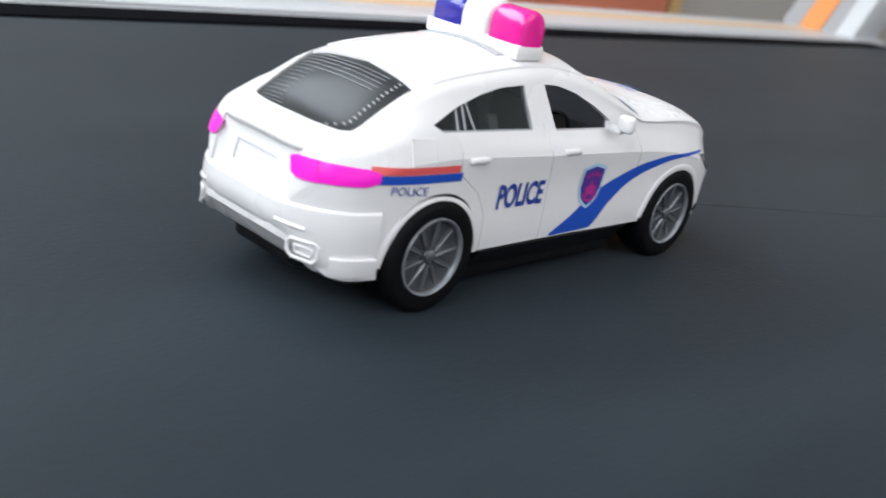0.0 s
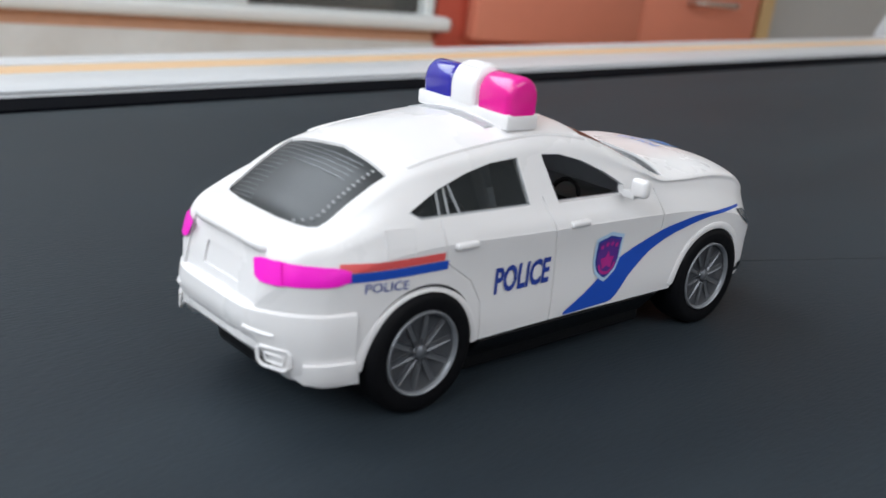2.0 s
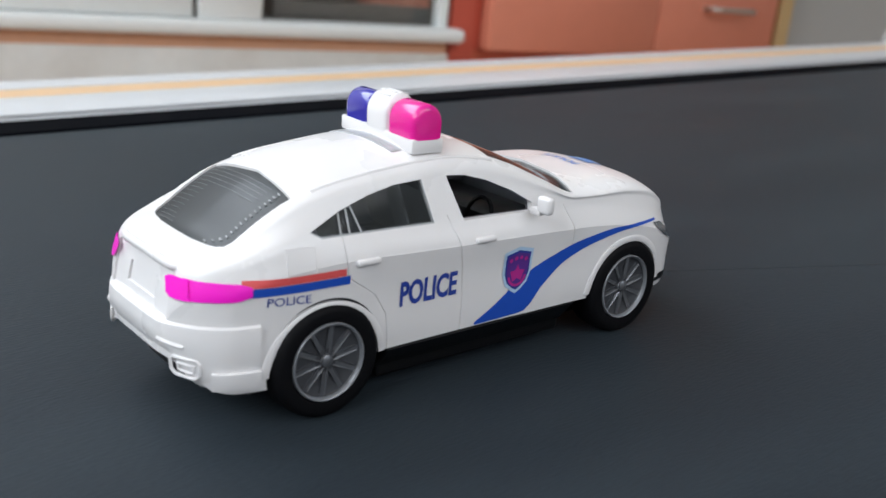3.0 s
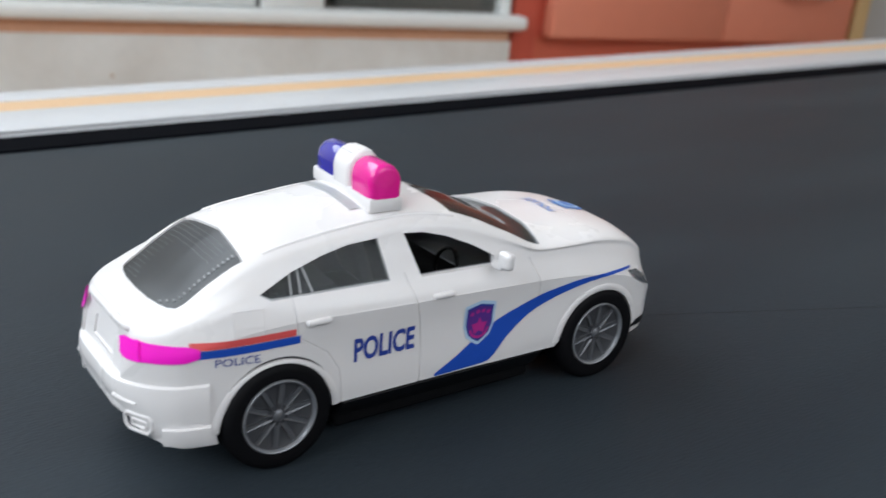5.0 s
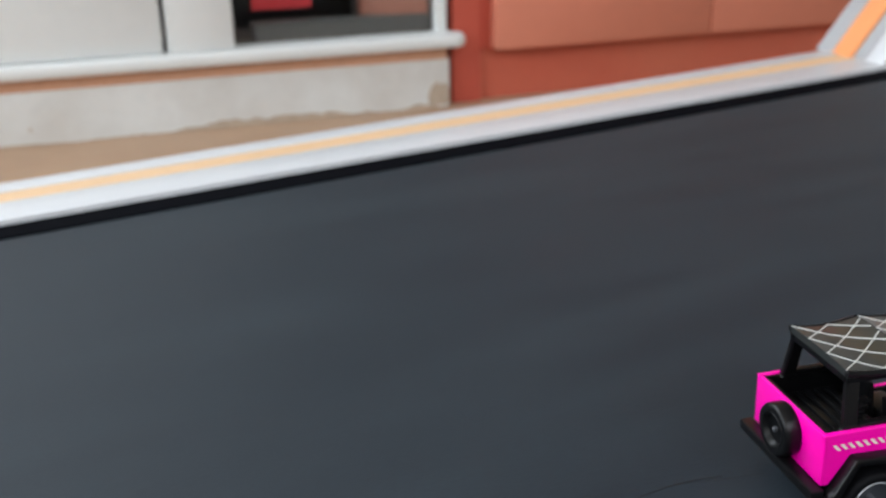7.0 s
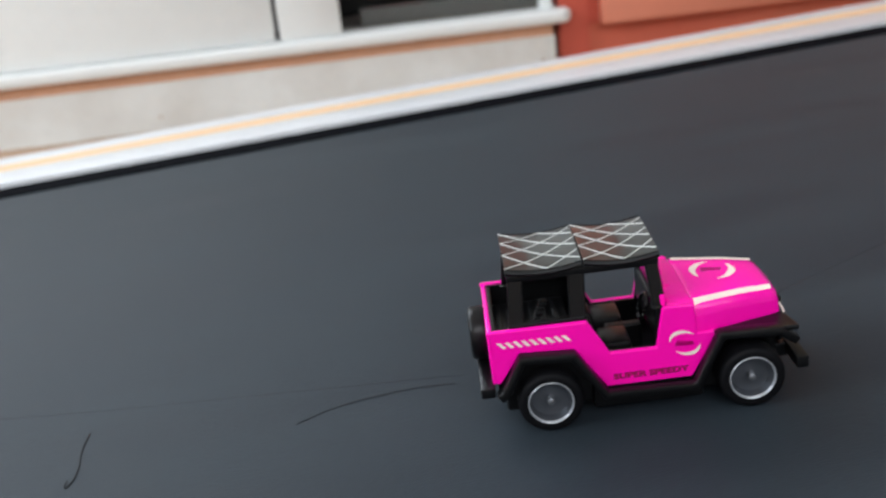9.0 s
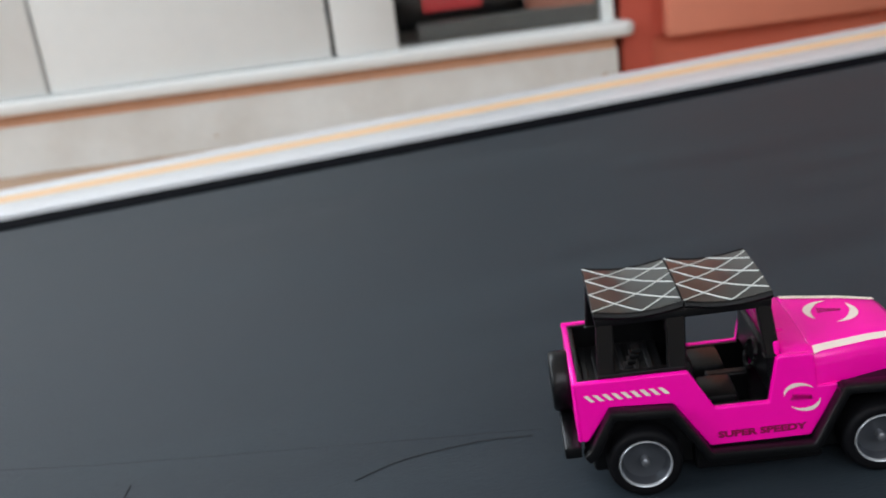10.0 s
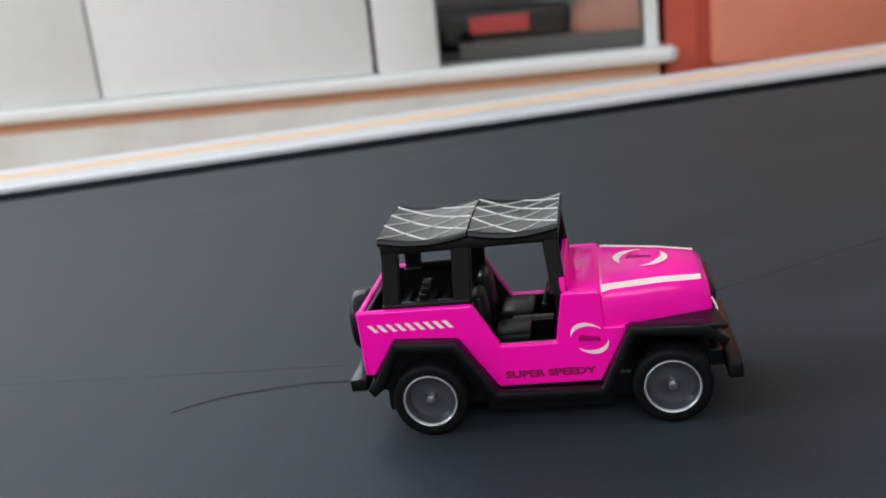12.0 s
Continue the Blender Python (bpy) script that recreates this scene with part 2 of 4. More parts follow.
part_w("ledge", ledge_board(X0, 0.817, 0.963, 1.4, -0.050, -0.031, 0.018), smooth=True, label="rounded white ledge")
part_w("side_panel", box(X1 - 0.016, X1, 0.986, 1.4, -0.031, 0.62, 0.002))
part_w("side_panel", box(X0, X0 + 0.016, 0.986, 1.4, -0.031, 0.62, 0.002))
part_w("stile", box(0.420, 0.503, 0.973, 1.0, -0.031, 0.60, 0.004), smooth=True)
part_w("rail", box(0.503, X1 - 0.016, 0.984, 1.0, 0.36, 0.60, 0.003))
part_w("top", box(X0, X1, 0.975, 1.4, 0.62, 0.65, 0.004))
part_w("back_panel", box(X0, X1, 1.38, 1.4, -0.031, 0.62))
part_w("divider", box(0.43, 0.446, 1.0, 1.38, -0.031, 0.62))
for a, b in ((0.0450, 0.4150), (-0.331, 0.0412), (-0.706, -0.3348)):
    d = part_w("door", box(a, b, 0.977, 0.999, -0.030, 0.60, 0.003), smooth=True)
# dark sheet behind the doors, coloured as the shade in their gaps
part_w("inner_frame", box(X0 + 0.02, 0.42, 1.0, 1.02, -0.031, 0.61), M_GAP)

# chipped plaster along the foot of the plinth, and a small stain
def chipped(x0, x1, y, z0, height, seed, step=0.006):
    rnd = random.Random(seed)
    bm = bmesh.new()
    top, x = [], x0
    h = height * 0.4
    while x < x1:
        h = min(max(h + rnd.uniform(-0.28, 0.28) * height, height * 0.12), height * (1.0 if rnd.random() < 0.9 else 1.5))
        top.append((x, z0 + h))
        x += step * rnd.uniform(0.5, 1.4)
    top.append((x1, z0 + height * 0.3))
    lo = [bm.verts.new((a, y, z0)) for a, b in top]
    hi = [bm.verts.new((a, y, b)) for a, b in top]
    bk = [bm.verts.new((a, y + 0.004, b + 0.0006)) for a, b in top]
    for i in range(len(top) - 1):
        bm.faces.new((lo[i], lo[i + 1], hi[i + 1], hi[i]))
        bm.faces.new((hi[i], hi[i + 1], bk[i + 1], bk[i]))
    return bm
plinth = white_cabinet.children[0]
part("chipped_edge", chipped(0.36, 0.775, 0.9765, FZ, 0.010, 3), M_DIRT, plinth, "chipped bare plaster edge")
part("chipped_edge", chipped(-0.4, 0.36, 0.9765, FZ, 0.003, 5, 0.01), M_DIRT, plinth, "chipped bare plaster edge")
part("chipped_edge", chipped(0.762, 0.7925, 0.9767, FZ + 0.004, 0.034, 9, 0.004), M_DIRT, plinth, "chipped bare plaster edge")
part("stain", bow([(0.2435, 0.9775, -0.112), (0.2465, 0.9775, -0.1125)], 0.0022), M_DIRT, plinth)

# glazed bay: dark lining, track, pane and what stands behind it
part_w("bay_lining", box(0.448, 0.775, 1.355, 1.378, -0.028, 0.6), M_BAY)
part_w("bay_lining", box(0.7735, 0.7765, 1.002, 1.355, -0.028, 0.6), M_BAY)
part_w("bay_lining", box(0.4465, 0.4495, 1.002, 1.355, -0.028, 0.6), M_BAY)
part_w("bay_shelf", box(0.4500, 0.7735, 1.002, 1.355, -0.0305, -0.027), M_BAY)
part_w("track", box(0.530, 0.776, 1.004, 1.030, -0.0268, -0.006, 0.002), M_TRACK, label="grey sliding track")
pane = part_w("pane", box(0.5005, 0.7765, 0.990, 0.993, -0.0305, 0.36), M_CLEAR, label="clear glass pane")
pane.visible_shadow = False

case = thing("case", "black flat case with a red label inside the bay", "case")
part("shell", box(0.470, 0.690, 1.10, 1.30, -0.0268, 0.030, 0.008, 3), M_BLACK, case, smooth=True)
part("label", box(0.545, 0.630, 1.096, 1.0995, -0.003, 0.020, 0.001), M_LABEL, case, "red label")
def edge_chips(x, y, z0, z1, seed):
    """Flaked paint down the edge of a door: one ragged strip."""
    rnd = random.Random(seed)
    bm = bmesh.new()
    z, rows = z0, []
    while z < z1:
        w = rnd.choice((0.0002, 0.0004, 0.0009, 0.0022))
        rows.append((bm.verts.new((x - w, y, z)), bm.verts.new((x, y, z)), bm.verts.new((x, y + 0.012, z))))
        z += rnd.uniform(0.002, 0.006)
    for a, b in zip(rows, rows[1:]):
        for i in (0, 1):
            bm.faces.new((a[i], a[i + 1], b[i + 1], b[i]))
    return bm
for d in white_cabinet.children:
    if d.name == "door":
        part("worn_edge", edge_chips(0.4153, 0.9766, -0.029, 0.59, 4), M_CHIP, d, "dark worn edge with flaked paint")

# rounded stand-ins for the rust and silver shapes in the pane
pot = thing("cooker", "rust-brown rounded form with a silver dome in the bay", "appliance")


def half_dome(centre, radii, x1, z0):
    """A rounded shell, cut off flat where it meets the side of the bay and its shelf."""
    bm = bmesh.new()
    bmesh.ops.create_uvsphere(bm, u_segments=36, v_segments=20, radius=1.0)
    bmesh.ops.scale(bm, vec=radii, verts=bm.verts)
    bmesh.ops.translate(bm, vec=centre, verts=bm.verts)
    for co, no in (((x1, 0, 0), (1, 0, 0)), ((0, 0, z0), (0, 0, -1))):
        cut = bmesh.ops.bisect_plane(bm, geom=bm.verts[:] + bm.edges[:] + bm.faces[:], plane_co=co, plane_no=no, clear_outer=True)
        bmesh.ops.contextual_create(bm, geom=[e for e in cut["geom_cut"] if isinstance(e, bmesh.types.BMEdge)])
    return bm


part("base", half_dome((0.772, 1.05, 0.0), (0.088, 0.045, 0.070), 0.772, -0.0268), M_RUST, pot, "rust-brown rounded body", smooth=True)
part("lid", half_dome((0.752, 1.345, 0.034), (0.135, 0.040, 0.085), 0.772, -0.0268), M_SILVER, pot, "silver dome", smooth=True)

# ---- orange drawer cabinet ----
orange_cabinet = thing("cabinet", "orange-red painted drawer cabinet with a steel pull", "cabinet")
part("carcass", box(0.803, 1.54, 1.0, 1.42, -0.062, 0.70, 0.002), M_REDDARK, orange_cabinet)
part("toe_kick", box(0.803, 1.54, 1.004, 1.40, FZ, -0.062), M_TOEKICK, orange_cabinet)
part("side_panel", box(0.803, 0.845, 0.992, 1.0, FZ, 0.70, 0.001), M_REDDARK, orange_cabinet)
for a, b in ((0.862, 1.208), (1.2095, 1.515)):
    for z0, z1 in ((-0.060, 0.13), (0.136, 0.40), (0.406, 0.69)):
        dr = part("drawer", box(a, b, 0.975, 1.0, z0, z1, 0.003), M_RED, orange_cabinet, smooth=True)
hp = [(1.318, 0.9755), (1.318, 0.957), (1.326, 0.951), (1.42, 0.951), (1.428, 0.957), (1.428, 0.9755)]
part("handle", bow([(x, y, 0.022) for x, y in hp], 0.0045), M_STEEL, orange_cabinet, "brushed steel bow handle", smooth=True)
structure("door_frame", box(1.541, 1.578, 0.985, 1.5, FZ, 2.1, 0.003), M_WOOD, "pale wooden door frame strip", "door frame")
structure("wall_return", box(1.5785, 3.1, 1.03, 1.12, FZ, 2.45), M_WALL, "plain grey wall beside the cabinet", "wall")


# ---- toy materials ----
M_PWHITE = material("white_plastic", (0.780, 0.762, 0.762), 0.28, var=0.015, scale=60, second=(0.735, 0.712, 0.710), mix=0.35, mscale=25, coat=0.25, bump=0.02, bscale=300)
M_MAGENTA = material("tail_magenta", (0.97, 0.012, 0.60), 0.3, var=0.03, scale=200, coat=0.3)
M_LAMPRED = material("lamp_red", (0.98, 0.016, 0.38), 0.14, var=0.03, scale=200, trans=0.3, coat=0.3)
M_LAMPBLUE = material("lamp_blue", (0.045, 0.04, 0.42), 0.12, var=0.03, scale=200, trans=0.25, coat=0.5)
M_BLUE = material("print_blue", (0.012, 0.075, 0.46), 0.4, var=0.05, scale=300)
M_SKY = material("print_sky_blue", (0.06, 0.22, 0.58), 0.4, var=0.05, scale=300)
M_NAVY = material("print_navy", (0.02, 0.05, 0.30), 0.45, var=0.06, scale=400)
M_SALMON = material("print_red", (0.74, 0.10, 0.10), 0.4, var=0.05, scale=300)
M_PALEBLUE = material("print_pale_blue", (0.46, 0.63, 0.82), 0.4, var=0.05, scale=300)
M_VIOLET = material("print_violet", (0.10, 0.03, 0.25), 0.4, var=0.1, scale=300)
M_STAR = material("print_star", (0.45, 0.025, 0.25), 0.4, var=0.05, scale=300)
M_TYRE = material("tyre_black", (0.004, 0.004, 0.005), 0.6, spec=0.12, var=0.15, scale=500, bump=0.1, bscale=900)
M_RIM = material("rim_grey", (0.24, 0.25, 0.27), 0.32, metal=0.35, var=0.06, scale=300)
M_RIMDARK = material("rim_dark", (0.048, 0.050, 0.056), 0.4, metal=0.0, var=0.06, scale=300)
M_RIMSPOKE = material("rim_spoke", (0.15, 0.156, 0.17), 0.3, metal=0.5, var=0.06, scale=300)
M_RIMBRIGHT = material("rim_bright", (0.45, 0.47, 0.50), 0.28, metal=0.5, var=0.06, scale=300)
M_RIMDISH = material("rim_dish", (0.155, 0.165, 0.185), 0.33, metal=0.85, var=0.08, scale=300)
M_GLASS = material("smoked_glass", (0.27, 0.30, 0.31), 0.06, var=0.02, trans=0.92, rvar=0.03, ior=1.18, spec=0.4, coat=0.1)
M_DARKGLASS = material("dark_smoked_glass", (0.024, 0.027, 0.029), 0.32, var=0.05, scale=200, trans=0.2, spec=0.28, coat=0.04)
M_LENS = material("clear_lens", (0.16, 0.17, 0.19), 0.15, var=0.05, metal=0.5, coat=0.6)
M_LINER = material("liner_grey", (0.15, 0.15, 0.165), 0.5, var=0.08, scale=200)
M_SEAT = material("seat_grey", (0.16, 0.16, 0.17), 0.6, var=0.1, scale=200)
M_TRIM = material("window_trim", (0.38, 0.39, 0.40), 0.3, var=0.05, scale=300)
M_PINK = material("pink_plastic", (1.0, 0.002, 0.41), 0.24, spec=0.32, var=0.015, scale=80, second=(0.97, 0.002, 0.38), mix=0.5, mscale=30, coat=0.18)
M_CREAM = material("sticker_cream", (0.86, 0.72, 0.66), 0.45, var=0.04, scale=200)
M_MAROON = material("sticker_maroon", (0.24, 0.003, 0.05), 0.45, var=0.1, scale=300)
M_NET = material("roof_net_grey", (0.55, 0.57, 0.55), 0.35, var=0.08, scale=300)
M_ROOFTOP = material("roof_black", (0.02, 0.023, 0.021), 0.34, spec=0.6, coat=0.6, rvar=0.04, var=0.1, scale=300)
M_THREAD = material("thread_black", (0.012, 0.012, 0.013), 0.8)


# ---- shape helpers for the toys ----
def curve(keys):
    """A smooth function through (x, value) pairs that never overshoots."""
    xs, ys = np.array([k[0] for k in keys], float), np.array([k[1] for k in keys], float)
    h, d = np.diff(xs), np.diff(ys) / np.diff(xs)
    m = np.concatenate([[d[0]], np.where(d[1:] * d[:-1] > 0, 2 * d[1:] * d[:-1] / (d[1:] + d[:-1] + 1e-12), 0), [d[-1]]])

    def f(x):
        x = min(max(x, xs[0]), xs[-1])
        i = int(min(max(np.searchsorted(xs, x) - 1, 0), len(h) - 1))
        t = (x - xs[i]) / h[i]
        return float(ys[i] * (1 + 2 * t) * (1 - t) ** 2 + ys[i + 1] * t * t * (3 - 2 * t) + h[i] * (m[i] * t * (1 - t) ** 2 + m[i + 1] * t * t * (t - 1)))
    return f


def spline(pts, n):
    """Catmull-Rom through pts, n steps a piece."""
    p = [np.array(q, float) for q in pts]
    p = [2 * p[0] - p[1]] + p + [2 * p[-1] - p[-2]]
    out = []
    for i in range(1, len(p) - 2):
        for k in range(n):
            t = k / n
            out.append(0.5 * (2 * p[i] + (p[i + 1] - p[i - 1]) * t + (2 * p[i - 1] - 5 * p[i] + 4 * p[i + 1] - p[i + 2]) * t * t + (3 * p[i] - p[i - 1] - 3 * p[i + 1] + p[i + 2]) * t ** 3))
    return out + [p[-2]]


def loft(rings, closed=True):
    bm = bmesh.new()
    vs = [[bm.verts.new(q) for q in r] for r in rings]
    k = len(rings[0])
    for a, b in zip(vs, vs[1:]):
        for i in range(k if closed else k - 1):
            bm.faces.new((a[i], a[(i + 1) % k], b[(i + 1) % k], b[i]))
    if closed:
        bm.faces.new(vs[0])
        bm.faces.new(vs[-1][::-1])
    bmesh.ops.remove_doubles(bm, verts=bm.verts[:], dist=1e-6)
    return bm


def prism(poly, axis, a, b):
    """A closed prism over a 2D outline, along x (outline y, z), y (outline x, z) or z (outline x, y)."""
    bm = bmesh.new()
    def at(p, h):
        return {"x": (h, p[0], p[1]), "y": (p[0], h, p[1]), "z": (p[0], p[1], h)}[axis]
    lo, hi = [bm.verts.new(at(p, a)) for p in poly], [bm.verts.new(at(p, b)) for p in poly]
    bm.faces.new(lo)
    bm.faces.new(hi[::-1])
    for i in range(len(poly)):
        j = (i + 1) % len(poly)
        bm.faces.new((lo[i], hi[i], hi[j], lo[j]))
    bmesh.ops.recalc_face_normals(bm, faces=bm.faces[:])
    return bm


def bevelled(bm, w, seg=2, angle=25):
    es = [e for e in bm.edges if len(e.link_faces) == 2 and e.calc_face_angle(0) > radians(angle)]
    bmesh.ops.bevel(bm, geom=es, offset=w, segments=seg, profile=0.5, affect="EDGES")
    return bm


def tube(pts, r, n=6):
    """A round rod along a line of points."""
    pts = [Vector(p) for p in pts]
    rings = []
    for i, p in enumerate(pts):
        d = (pts[min(i + 1, len(pts) - 1)] - pts[max(i - 1, 0)]).normalized()
        u = d.cross(Vector((0, 0, 1)) if abs(d.z) < 0.9 else Vector((1, 0, 0))).normalized()
        w = d.cross(u)
        rings.append([p + r * (math.cos(a) * u + math.sin(a) * w) for a in np.linspace(0, 2 * math.pi, n, endpoint=False)])
    return loft(rings)


def lathe(profile, n=40, cap=False):
    """Turns (radius, along y) pairs round the y axis."""
    rings = [[(r * math.cos(a), y, r * math.sin(a)) for a in np.linspace(0, 2 * math.pi, n, endpoint=False)] for r, y in profile]
    bm = bmesh.new()
    vs = [[bm.verts.new(q) for q in r] for r in rings]
    for a, b in zip(vs, vs[1:]):
        for i in range(n):
            bm.faces.new((a[i], a[(i + 1) % n], b[(i + 1) % n], b[i]))
    for (rad, _), r, flip in ((profile[0], vs[0], 1), (profile[-1], vs[-1], -1)):
        if cap or rad < 0.0003:
            bm.faces.new(r[::flip])
    bmesh.ops.remove_doubles(bm, verts=bm.verts[:], dist=1e-7)
    return bm


def carve(bm, cutters):
    """bm less each cutter, by exact booleans."""
    ob = mesh_object("stock", bm, None)
    tools = []
    for c in cutters:
        bmesh.ops.recalc_face_normals(c, faces=c.faces[:])
        t = mesh_object("tool", c, None)
        md = ob.modifiers.new("cut", "BOOLEAN")
        md.operation, md.solver, md.object = "DIFFERENCE", "EXACT", t
        tools.append(t)
    me = bpy.data.meshes.new_from_object(ob.evaluated_get(bpy.context.evaluated_depsgraph_get()))
    out = bmesh.new()
    out.from_mesh(me)
    for o in (ob, *tools):
        d = o.data
        bpy.data.objects.remove(o)
        bpy.data.meshes.remove(d)
    bpy.data.meshes.remove(me)
    return out


def fine(bm, longest):
    """Cuts up long edges, so that a flat outline can follow a curved surface."""
    bmesh.ops.triangulate(bm, faces=bm.faces[:])
    for _ in range(5):
        es = [e for e in bm.edges if e.calc_length() > longest]
        if not es:
            break
        bmesh.ops.subdivide_edges(bm, edges=es, cuts=1)
        bmesh.ops.triangulate(bm, faces=bm.faces[:])
    return bm


def words(text, x0, x1, z0, z1, bold=0.0):
    """Flat lettering that fills the given box of the x-z plane."""
    cu = bpy.data.curves.new("words", "FONT")
    cu.body, cu.size, cu.offset, cu.resolution_u = text, 1.0, bold, 3
    ob = new("words", cu)
    me = bpy.data.meshes.new_from_object(ob.evaluated_get(bpy.context.evaluated_depsgraph_get()))
    bpy.data.objects.remove(ob)
    bm = bmesh.new()
    bm.from_mesh(me)
    bpy.data.meshes.remove(me)
    bpy.data.curves.remove(cu)
    xs, ys = [v.co.x for v in bm.verts], [v.co.y for v in bm.verts]
    for v in bm.verts:
        v.co = ((v.co.x - min(xs)) / (max(xs) - min(xs)) * (x1 - x0) + x0, 0, (v.co.y - min(ys)) / (max(ys) - min(ys)) * (z1 - z0) + z0)
    return bm


def flat(poly):
    """A flat outline in the x-z plane."""
    bm = bmesh.new()
    bm.faces.new([bm.verts.new((x, 0, z)) for x, z in poly])
    return bm


def wheel(name, parent, m, r, rim_r, width, spokes, rim_mat, dark_mat, dish, tyre_mat=None):
    """Tyre and rim round the y axis; the outer face looks towards -y."""
    w = new(name)
    w.parent, w.matrix_basis, w.empty_display_size = parent, m, 0.005
    h = width / 2
    part("tyre", lathe([(rim_r * 0.99, -h * 0.70), (rim_r * 1.03, -h * 0.95), (r * 0.86, -h), (r * 0.95, -h * 0.9), (r * 0.99, -h * 0.66), (r, -h * 0.3), (r, h * 0.3), (r * 0.99, h * 0.7), (r * 0.93, h), (rim_r, h), (rim_r * 0.9, h * 0.4)], 44), tyre_mat or M_TYRE, w, smooth=True, sharp=50)
    rim = part("rim", lathe([(rim_r * 0.97, -h * 0.60), (rim_r * 1.0, -h * 0.94), (rim_r * 0.97, -h * 0.99), (rim_r * 0.93, -h * 0.96), (rim_r * 0.91, -h * 0.80)], 44), rim_mat, w, smooth=True, sharp=60)
    part("rim_back", lathe([(rim_r * 0.93, -h * 0.86), (rim_r * 0.89, -h * 0.74), (rim_r * 0.80, -h * (dish + 0.06)), (rim_r * 0.55, -h * dish), (rim_r * 0.26, -h * (dish + 0.04)), (0.0001, -h * (dish + 0.08))], 36), dark_mat, rim, smooth=True)
    for k in range(spokes):
        a = 2 * math.pi * k / spokes
        bm = box(rim_r * 0.15, rim_r * 0.90, -h * 0.80, -h * dish + 0.0003, -rim_r * 0.075, rim_r * 0.075, rim_r * 0.03, 1)
        for v in bm.verts:
            v.co.y += h * 0.18 * (1 - abs(v.co.x / rim_r - 0.1)) * (1 if v.co.y < -h * 0.75 else 0)
        bmesh.ops.rotate(bm, cent=(0, 0, 0), matrix=Matrix.Rotation(a, 3, "Y"), verts=bm.verts)
        part("spoke", bm, M_RIMSPOKE, rim, smooth=True)
    part("hub_cap", lathe([(rim_r * 0.16, -h * dish + 0.0002), (rim_r * 0.16, -h * 0.78), (rim_r * 0.10, -h * 0.86), (0.0001, -h * 0.88)], 20), M_RIMSPOKE, rim, smooth=True)
    return w


# ---- toy police car ----
P_TOP = curve([(.0024, .0205), (.0034, .0258), (.0052, .0312), (.0078, .0328), (.0125, .0340), (.020, .0388), (.0256, .0420), (.0354, .0450), (.046, .0468), (.054, .0476), (.062, .0479), (.070, .0472), (.078, .0452), (.086, .0420), (.0935, .0388), (.100, .0382), (.110, .0377), (.120, .0360), (.127, .0324), (.1315, .0262), (.1352, .0180)])
P_W = curve([(.0024, .0092), (.0034, .0124), (.0050, .0152), (.0075, .0181), (.0120, .0209), (.020, .0224), (.03, .0228), (.045, .0230), (.07, .0230), (.09, .0231), (.11, .0233), (.12, .0230), (.127, .0219), (.1315, .0194), (.1352, .0136)])
P_WR = curve([(.0024, .0046), (.0034, .0078), (.0052, .0110), (.0085, .0138), (.0125, .0152), (.026, .0160), (.045, .0156), (.06, .0156), (.072, .0167), (.082, .0185), (.0925, .0204), (.10, .0204), (.115, .0197), (.127, .0178), (.1352, .010)])
P_DE = curve([(0, .0012), (.01, .0012), (.026, .002), (.045, .0032), (.06, .0034), (.075, .0036), (.085, .0038), (.0925, .0036), (.11, .0030), (.125, .0024), (.1352, .0015)])
P_ZB = curve([(.0024, .0190), (.0040, .0258), (.0066, .0300), (.012, .0318), (.022, .0346), (.03, .0350), (.045, .0344), (.06, .0337), (.08, .0330), (.0925, .0325), (.105, .0316), (.118, .0292), (.127, .0252), (.1352, .0160)])
P_ZS = curve([(.0024, .0146), (.0046, .0132), (.0068, .0106), (.009, .0087), (.013, .0080), (.018, .0080), (.04, .0105), (.1, .0105), (.121, .0085), (.128, .009), (.1352, .0125)])


def car_half(x, inset=0.0, floor=None):
    return car_half_at(round(x, 5), inset, floor)


@functools.lru_cache(maxsize=None)
def car_half_at(x, inset, floor):
    """Half a cross-section from sill to roof centre, as (half-width, height)."""
    w, zb, zt, wr = P_W(x) - inset, P_ZB(x), P_TOP(x) - inset, P_WR(x) - inset
    zs = P_ZS(x) if floor is None else floor
    ze = zt - P_DE(x)
    zb = min(zb, ze - 0.0008)
    tuck = 0.0019 + 0.0006 * math.sin(min(max((x - 0.02) / 0.07, 0), 1) * math.pi)
    dent = 0.022 * max(0.0, math.sin(min(max((x - 0.036) / 0.064, 0), 1) * math.pi)) ** 0.5
    pts = [(w * (0.962 - dent * 0.3), zs), (w * (0.985 - dent), zs + 0.16 * (zb - zs)), (w * (0.988 - dent), zs + 0.52 * (zb - zs)), (w, zs + 0.7803 * (zb - zs)), (w * 0.998, zs + 0.8127 * (zb - zs)), (w * 0.968, zs + 0.8861 * (zb - zs)), (w - tuck, zb),
           ((w - tuck) * 0.42 + wr * 0.58, zb + 0.62 * (ze - zb)), (wr, ze), (wr * 0.62, zt - 0.28 * (zt - ze)), (0, zt)]
    return spline(pts, 5)


def car_ring(x, inset=0.0, floor=None):
    half = car_half(x, inset, floor)
    return [(x, -v, z) for v, z in half] + [(x, v, z) for v, z in half[-2::-1]]


def side(x, z):
    """Half-width of the car's flank at (x, z)."""
    half = car_half(x)[:41]
    return float(np.interp(z, [q[1] for q in half], [q[0] for q in half]))


def topz(x, v):
    half = car_half(x)[::-1]
    return float(np.interp(abs(v), [q[0] for q in half[:20]], [q[1] for q in half[:20]]))


